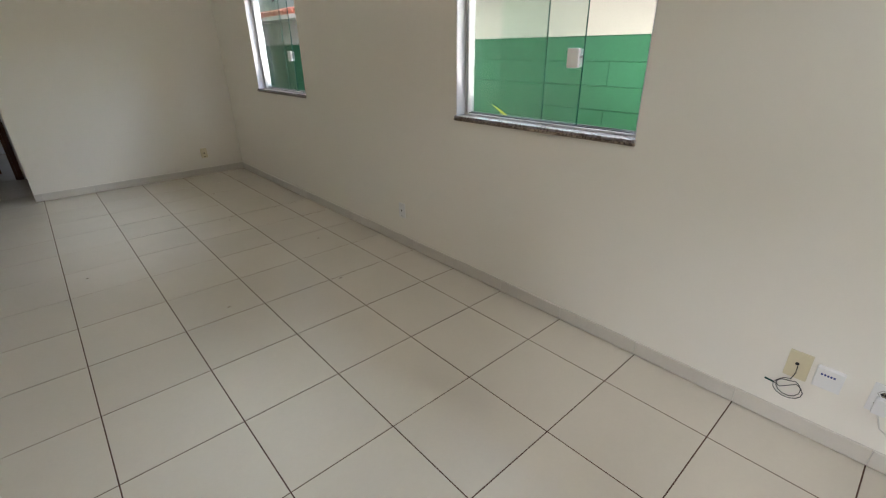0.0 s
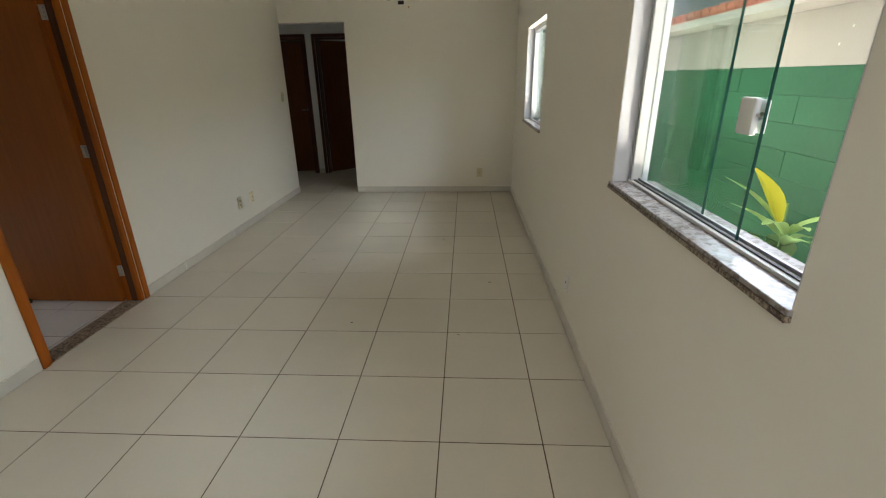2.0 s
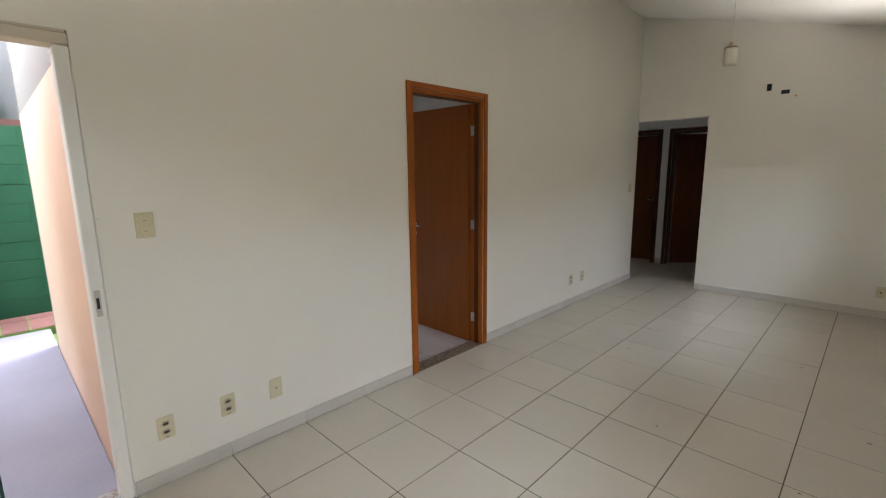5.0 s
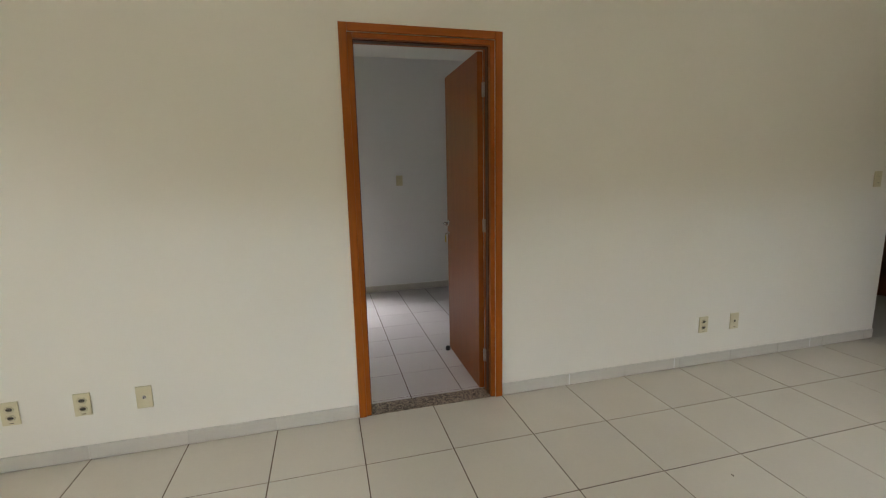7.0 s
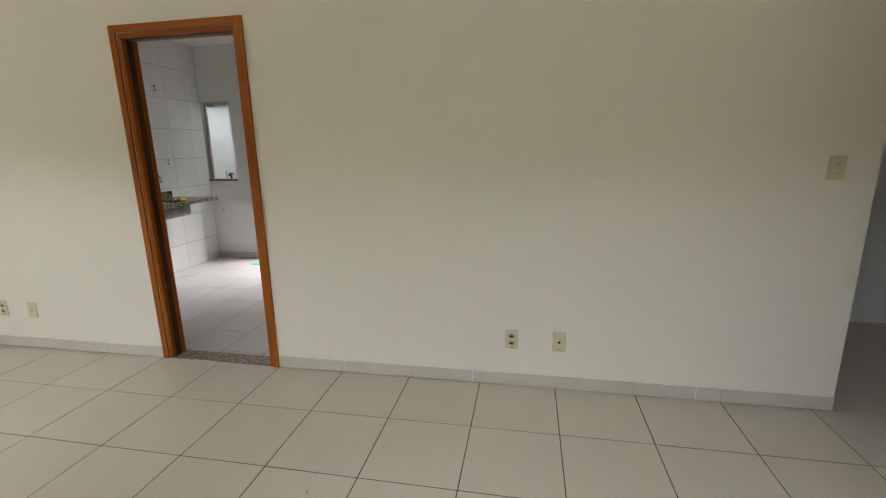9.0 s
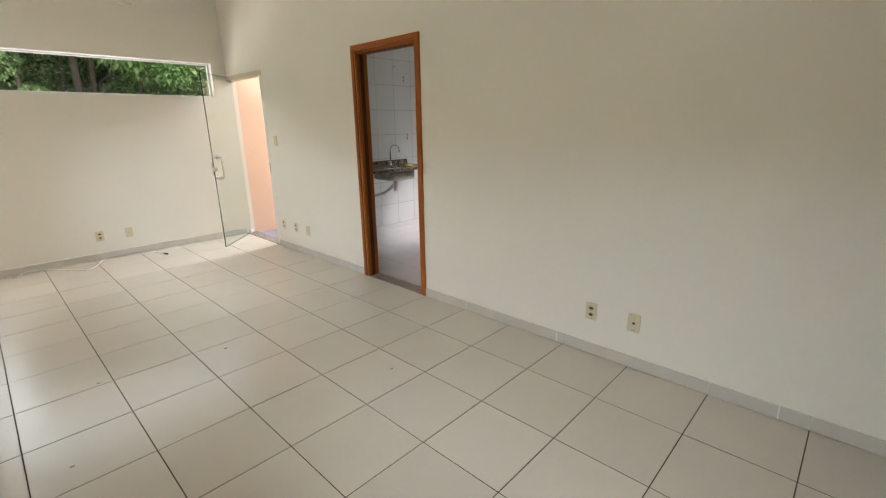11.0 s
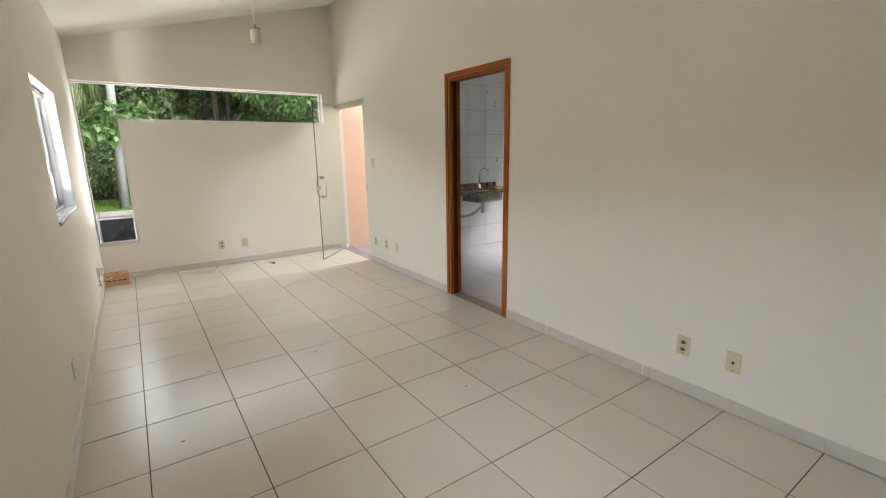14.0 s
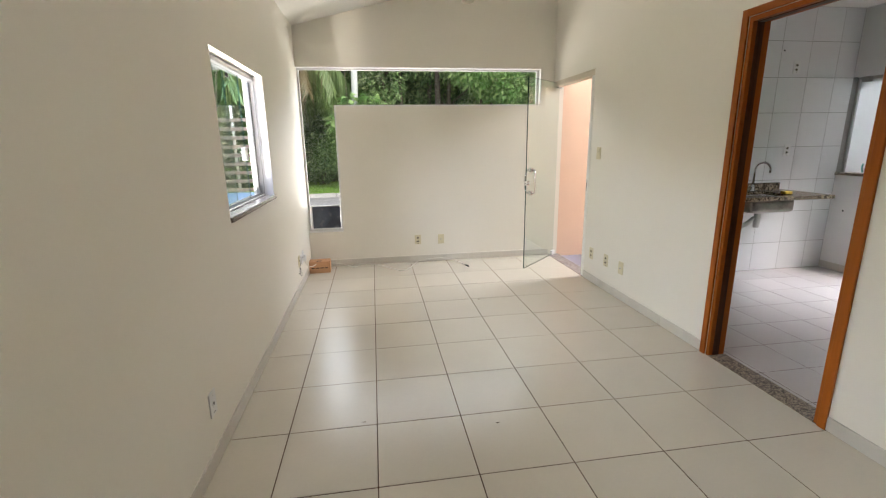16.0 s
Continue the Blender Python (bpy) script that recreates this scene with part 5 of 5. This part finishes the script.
v, f = leaf_cloud(random.Random(445), [(0.05, 0.1, 3.0, 0.42), (0.15, 0.12, 2.55, 0.34), (-0.45, 0.1, 3.0, 0.30), (-0.8, 0.1, 2.92, 0.26), (0.5, 0.1, 2.6, 0.30), (0.7, 0.1, 2.4, 0.22)], 330, 0.27, droop=0.5, narrow=0.85)
vl = new("foliage", tri_mesh(v, f, "foliage", M["leaf_bright"]))
vl.parent = vine
mound = thing("thatch_canopy", "small palm-thatched shelter roof behind wall", "shelter", at=(0.3, -15.2, -0.26))
part("post", tube([(0, 0, 0), (0, 0, 1.9)], 0.06, 8), M["bark"], mound)
part("roof", lathe([(1.15, 1.85), (0.7, 2.2), (0.05, 2.52)], 14), M["dry_leaf"], mound, "dry palm thatch")

# grass on the far verge and in the yard
def grass(name, label, x0, x1, y0, y1, z, count, hgt, seed):
    rng = random.Random(seed)
    v, f = [], []
    for _ in range(count):
        x, y, a = rng.uniform(x0, x1), rng.uniform(y0, y1), rng.uniform(0, 6.28)
        w, hh = rng.uniform(0.006, 0.014) * (hgt / 0.08), hgt * rng.uniform(0.5, 1.3)
        n = len(v)
        dx, dy = math.cos(a), math.sin(a)
        v += [(x - dx * w, y - dy * w, z), (x + dx * w, y + dy * w, z), (x + rng.uniform(-0.5, 0.5) * hh, y + rng.uniform(-0.5, 0.5) * hh, z + hh)]
        f.append((n, n + 1, n + 2))
    ob = new(name, tri_mesh(v, f, name, M["grass"]))
    tagged(ob, label, "grass", kind="stuff")


grass("verge_grass", "short bright grass on the road verge", -3, 7, -18.2, -13.25, -0.245, 30000, 0.08, 31)

grass("yard_grass", "patchy short grass beside porch slab", -3.58, -1.5, -4.2, -2.37, -0.092, 9000, 0.06, 32)

# flat dark sheet closing off the wood; the gloom is its colour
bd = solid("backdrop", box(-60, 60, -34.2, -34, -0.3, 16), mat("forest_gloom_sheet", (0.018, 0.035, 0.012), 0.95, spread=0.7, scale=0.6, fine=4, bump=0.0), "dark sheet standing in for forest gloom", "backdrop", "structure")


# ---- boundary walls of painted blocks ----
def block_wall(name, label, x, face, y0, y1, z0, courses, course, length, material, thick=0.14, skip=None):
    core_x0, core_x1 = (x + 0.004, x + thick) if face < 0 else (x - thick, x - 0.004)
    w = solid(name, box(core_x0, core_x1, y0, y1, z0 - 0.3, z0 + courses * course), M["green_mortar"], label, "wall", "structure")
    for c in range(courses):
        off = (c % 2) * length / 2
        for a, b in zip(*(lambda q: (q, q[1:]))(lines(y0, y1, length, off))):
            if b - a < 0.04:
                continue
            m = Matrix(((0, 0, face, x + face * RNG.uniform(-0.001, 0.004)), (1, 0, 0, (a + b) / 2), (0, 1, 0, z0 + (c + 0.5) * course + RNG.uniform(-0.002, 0.002)), (0, 0, 0, 1)))
            if m.determinant() < 0:
                m = m @ Matrix.Diagonal((-1, 1, 1, 1))
            piece("block", round(b - a - 0.001, 3), course - 0.005, 0.05, material, w, m @ pose(0, 0, 0, RNG.uniform(-0.35, 0.35), RNG.uniform(-0.05, 0.05), 0), 0.0025)
    return w


GX = 4.8
block_wall("wall_boundary_side", "green painted block wall along side passage", GX, -1, -2.6, 9.4, -0.07, 8, 0.2, 1.6, M["green_wall"])
ZG = 1.53
upper = thing("wall_neighbour", "white neighbour wall with small render chips", "wall", kind="structure")
part("render", box(GX + 0.003, GX + 0.14, -2.6, 9.4, ZG + 0.001, 1.90), M["render_dimmed"], upper)
part("eave_beam", box(GX - 0.30, GX + 0.20, -2.6, 9.4, 1.901, 1.965, 0.006), M["render_dimmed"], upper)
for y, z in ((1.36, 1.66), (1.28, 1.76), (3.05, 1.72), (3.0, 1.69)):
    part("chip", lathe([(0.012, -0.001), (0.009, -0.002)], 5, "x", (GX + 0.003, y, z)), M["kerb"], upper)
coping = thing("roof_coping", "row of terracotta roof tiles on wall", "roof", kind="structure")
part("bed", box(GX - 0.28, GX + 0.9, -2.6, 9.4, 1.966, 1.972), M["roof_tile"], coping)
cap = tube([(-0.27, 0, 0.0), (0.45, 0, 0.15)], 0.062, 10, 0.055)
cap_mesh = mesh_of(cap, "roof_tile", M["roof_tile"])
for q in range(84):
    ob = new("roof_tile", cap_mesh)
    ob.parent = coping
    ob.location = (GX, -2.5 + q * 0.14 + RNG.uniform(-0.006, 0.006), 1.975 + (q % 2) * 0.012)
nb = thing("neighbour_house", "pale green neighbour house behind the wall", "house")
part("wall", wall_mesh("x", 8.4, 8.6, -1.0, 4.6, -0.3, 4.2, [(1.2, 2.2, 1.9, 3.0)]), mat("pale_green_render", (0.58, 0.78, 0.68), 0.8, spread=0.05, scale=1.0), nb)
part("roof", box(8.1, 12.5, -1.3, 4.9, 4.2, 4.35, 0.02), M["roof_tile"], nb)
wdw = part("window", box(8.48, 8.52, 1.2, 2.2, 1.9, 3.0), M["smoked"], nb)
part("window_frame", box(8.44, 8.475, 1.68, 1.72, 1.9, 3.0), M["alu"], wdw)

block_wall("wall_boundary_back", "tall green painted block wall behind kitchen", -4.3, 1, -1.66, 2.4, 0.0, 14, 0.2, 1.2, M["green_wall"])
block_wall("wall_boundary_yard", "green painted block wall closing the yard", -4.3, 1, -6.2, -1.665, 0.0, 10, 0.208, 1.2, M["green_wall"])
nw = thing("neighbour_building", "white neighbour building behind yard wall", "house")
part("wall", box(-6.6, -6.4, -7.5, -1.2, -0.3, 5.2), M["white_wall"], nw)
part("parapet", box(-4.9, -4.46, -6.2, -1.68, 2.02, 2.16), M["paver"], nw, "dusky pink coping band")
part("downpipe", tube([(-6.3, -1.95, 0), (-6.3, -1.95, 5.0)], 0.08, 10), M["plastic_white"], nw)
part("pillar", box(-6.4, -6.1, -2.20, -2.02, -0.3, 5.0, 0.01), M["kerb"], nw)

bucket = thing("paint_bucket", "white plastic bucket with orange lid", "bucket", at=(-3.95, -2.36, 0.001))
part("body", lathe([(0.10, 0.0), (0.105, 0.004), (0.125, 0.21), (0.130, 0.215), (0.130, 0.235), (0.122, 0.236)], 24), M["plastic_white"], bucket)
part("lid", lathe([(0.134, 0.225), (0.136, 0.245), (0.125, 0.252), (0.02, 0.252)], 24), M["orange"], bucket, "orange plastic lid")
part("bail", tube([(0.0, -0.132, 0.20), (0.09, -0.09, 0.14), (0.13, 0, 0.11), (0.09, 0.09, 0.14), (0.0, 0.132, 0.20)], 0.003, 6), M["steel"], bucket)


# ---- plants and gate seen through the side window ----
def blade(rng, base, tip, width, bend=0.05):
    """A broad leaf as a bent strip from base to tip."""
    a, b = Vector(base), Vector(tip)
    d = b - a
    side = d.cross(Vector((0.3, 0.2, 1))).normalized()
    up = side.cross(d).normalized()
    v, f = [], []
    for s in range(9):
        q = s / 8
        w = width * (math.sin(math.pi * min(1, q * 0.92 + 0.05)) ** 0.8) * 0.5
        c = a + d * q + up * bend * d.length * math.sin(math.pi * q)
        v += [c - side * w + up * w * 0.25, c, c + side * w + up * w * 0.25]
    for s in range(8):
        for e in range(2):
            n = s * 3 + e
            f.append((n, n + 1, n + 4, n + 3))
    return v, f


plant = thing("passage_plant", "leafy plant with one large yellow leaf", "plant", at=(3.95, 0.20, -0.08))
rng = random.Random(3)
part("stem", tube([(0, 0, 0), (0.01, 0.02, 0.5), (-0.03, 0.0, 0.98)], 0.012, 6, 0.006), M["leaf"], plant)
for nm, base, tip, w, m in (
    ("yellow_leaf", (-0.02, 0.05, 0.86), (-0.02, 0.33, 1.09), 0.17, "leaf_yellow"), ("leaf", (-0.02, 0, 0.84), (-0.06, 0.52, 1.00), 0.07, "leaf"), ("leaf", (-0.02, 0, 0.80), (-0.06, 0.40, 0.87), 0.09, "leaf"),
    ("leaf", (0, 0.02, 0.64), (-0.02, 0.38, 0.73), 0.14, "leaf"), ("leaf", (0, 0, 0.62), (0.03, -0.22, 0.70), 0.12, "leaf"), ("leaf", (0, 0, 0.68), (0.12, 0.22, 0.74), 0.14, "leaf_dark"),
    ("leaf", (0, 0, 0.72), (-0.2, -0.20, 0.78), 0.10, "leaf_dark"), ("leaf", (0, 0, 0.66), (-0.2, 0.24, 0.70), 0.11, "leaf"), ("leaf", (0, 0, 0.62), (-0.22, -0.10, 0.62), 0.12, "leaf"), ("leaf", (0, 0, 0.55), (0.1, -0.3, 0.62), 0.10, "leaf_dark"),
    ("leaf", (0, 0, 0.5), (-0.26, 0.06, 0.50), 0.12, "leaf"), ("leaf", (0, 0, 0.45), (-0.1, 0.32, 0.48), 0.11, "leaf_dark"), ("leaf", (0, 0, 0.4), (-0.24, -0.28, 0.44), 0.12, "leaf"), ("leaf", (0, 0, 0.7), (-0.28, 0.02, 0.74), 0.11, "leaf"), ("leaf", (0, 0, 0.76), (-0.12, -0.24, 0.88), 0.08, "leaf_dark"), ("leaf", (0, 0, 0.6), (-0.30, -0.24, 0.66), 0.11, "leaf")):
    v, f = blade(rng, base, tip, w)
    ob = new(nm, tri_mesh(v, f, nm, M[m]))
    ob.parent = plant
for q in range(34):
    a, z = rng.uniform(0, 6.283), rng.uniform(0.45, 0.86)
    r = rng.uniform(0.12, 0.30)
    v, f = blade(rng, (0.02 * math.cos(a), 0.02 * math.sin(a), z), (r * math.cos(a), r * math.sin(a), z + rng.uniform(-0.04, 0.10)), rng.uniform(0.045, 0.085), rng.uniform(0.05, 0.16))
    ob = new("leaf", tri_mesh(v, f, "leaf", M["leaf" if q % 3 else "leaf_dark"]))
    ob.parent = plant
for q, (x, y, r, h) in enumerate(((3.75, -0.35, 0.30, 0.72), (4.05, -0.02, 0.28, 0.80), (4.25, 9.6, 0.6, 2.4), (3.9, 10.6, 0.7, 2.8), (4.4, 11.6, 0.8, 3.2))):
    bush("passage_bush", "small leafy green shrub in side passage", x, y, r, h, 420, 0.13, "leaf", 700 + q, z0=-0.08, group="passage shrubs")
hang = thing("arching_shrub", "tall arching shrub with dark drooping leaves", "shrub", at=(3.55, -2.35, -0.08))
part("stem", tube([(0.55, -0.9, 0), (0.5, -0.85, 1.4), (0.3, -0.6, 2.3), (0.12, -0.25, 2.42), (0.0, 0, 2.15)], 0.016, 6, 0.005), M["bark"], hang)
for q in range(7):
    v, f = blade(rng, (0.01 * q, -0.03 * q, 2.15 + 0.03 * q), (rng.uniform(-0.1, 0.1), rng.uniform(-0.12, 0.12) - 0.03 * q, rng.uniform(1.89, 2.01)), 0.05)
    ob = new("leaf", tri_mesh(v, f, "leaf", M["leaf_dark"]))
    ob.parent = hang
gate = thing("side_gate", "white slatted gate across the side passage", "gate", at=(0, -4.5, 0))
part("post", box(3.52, 3.82, -0.05, 0.10, -0.33, 3.0, 0.01), M["gate_cream_shaded"], gate, "white masonry post")
part("post", box(4.62, 4.92, -0.05, 0.10, -0.33, 3.0, 0.01), M["gate_cream_shaded"], gate)
part("upright", box(4.16, 4.20, -0.03, 0.0, -0.3, 2.0), M["steel"], gate)
for q in range(9):
    part("slat", box(3.83, 4.61, 0.0, 0.025, 0.78 + q * 0.125, 0.83 + q * 0.125, 0.003), M["bronze"], gate)
part("board", box(3.83, 4.61, 0.0, 0.03, 0.05, 0.76, 0.004), M["blue_pale"], gate, "pale blue lower board")
bamboo = bush("bamboo", "thin bamboo with narrow pale leaves", 4.35, -3.6, 0.35, 2.0, 260, 0.20, "leaf", 811, z0=-0.3, group="")

# ---- tiles, skirting, pavers ----
lay(floor, "tile", lines(0.0, WX, S), lines(FY, 5.49, S), 0.0048, 0.008, M["tile"], lambda u, v: pose(u, v, 0), lambda u, v: v > CY + T and u > 1.85)
lay(kitchen_floor, "tile", lines(KX, -TK, 0.34, -0.16), lines(KY, 2.6, 0.34, 0.0), 0.005, 0.008, M["kitchen_tile"], lambda u, v: pose(u, v, 0.0))
lay(tiled, "wall_tile", lines(KX, -TK, 0.335, -1.90), lines(0.0, KZ, 0.345, 0.31), 0.004, 0.007, M["wall_tile"], lambda u, v: Matrix(((1, 0, 0, u), (0, 0, 1, KY), (0, 1, 0, v), (0, 0, 0, 1))) @ Matrix.Diagonal((-1, 1, 1, 1)))
skirting("baseboard_kitchen_side", "x", 0.0, 1, EY1 + 0.002, KD0 - 0.043, 0.0)
filled = skirting("baseboard_kitchen_side", "x", 0.0, 1, KD1 + 0.043, CY, 0.0)
for y in (1.375, 2.205, 3.47):
    part("filler_joint", box(0.0102, 0.0112, y - 0.003, y + 0.003, 0.006, 0.078), M["plastic_white"], filled, "white filler in skirting joint")
skirting("baseboard_window_side", "x", WX, -1, FY + 0.011, CY - 0.011, 0.0)
skirting("baseboard_front", "y", FY, 1, 0.0, WX - 0.012, 0.0)
skirting("baseboard_end", "y", CY, -1, 0.837, WX - 0.012, 0.0)
skirting("baseboard_corridor", "y", corridor_back, -1, -0.128, -0.032, 0.0)
skirting("baseboard_kitchen_back", "x", KX, 1, -0.068, 2.6, 0.0)
skirting("baseboard_kitchen_back", "x", KX, 1, KY + 0.002, -0.902, 0.0)
pav = solid("paver_strip", box(-4.295, -3.62, -6.0, 2.4, -0.12, -0.006), M["soil"], "strip of reddish pavers along boundary wall", "pavement", "structure")
lay(pav, "paver", lines(-4.295, -3.62, 0.68, 0.0), lines(-3.4, 2.2, 0.22, 0.0), 0.012, 0.02, M["paver"], lambda u, v: pose(u, v, 0.0))
for nm, lab, at, ax in (("wall_hole", "small dark drill hole in kitchen wall", (KX + 0.0005, -1.50, 0.66), "x"), ("wall_hole", "small dark drill hole in kitchen tile", (-1.93, KY + 0.0012, 2.29), "y"), ("wall_hole", "small dark drill hole in kitchen tile", (-1.30, KY + 0.0012, 2.25), "y")):
    hole = thing(nm, lab, "hole", "drill holes", at)
    part("bore", lathe([(0.010, 0.0), (0.008, 0.0015)], 8, ax), M["black"], hole)
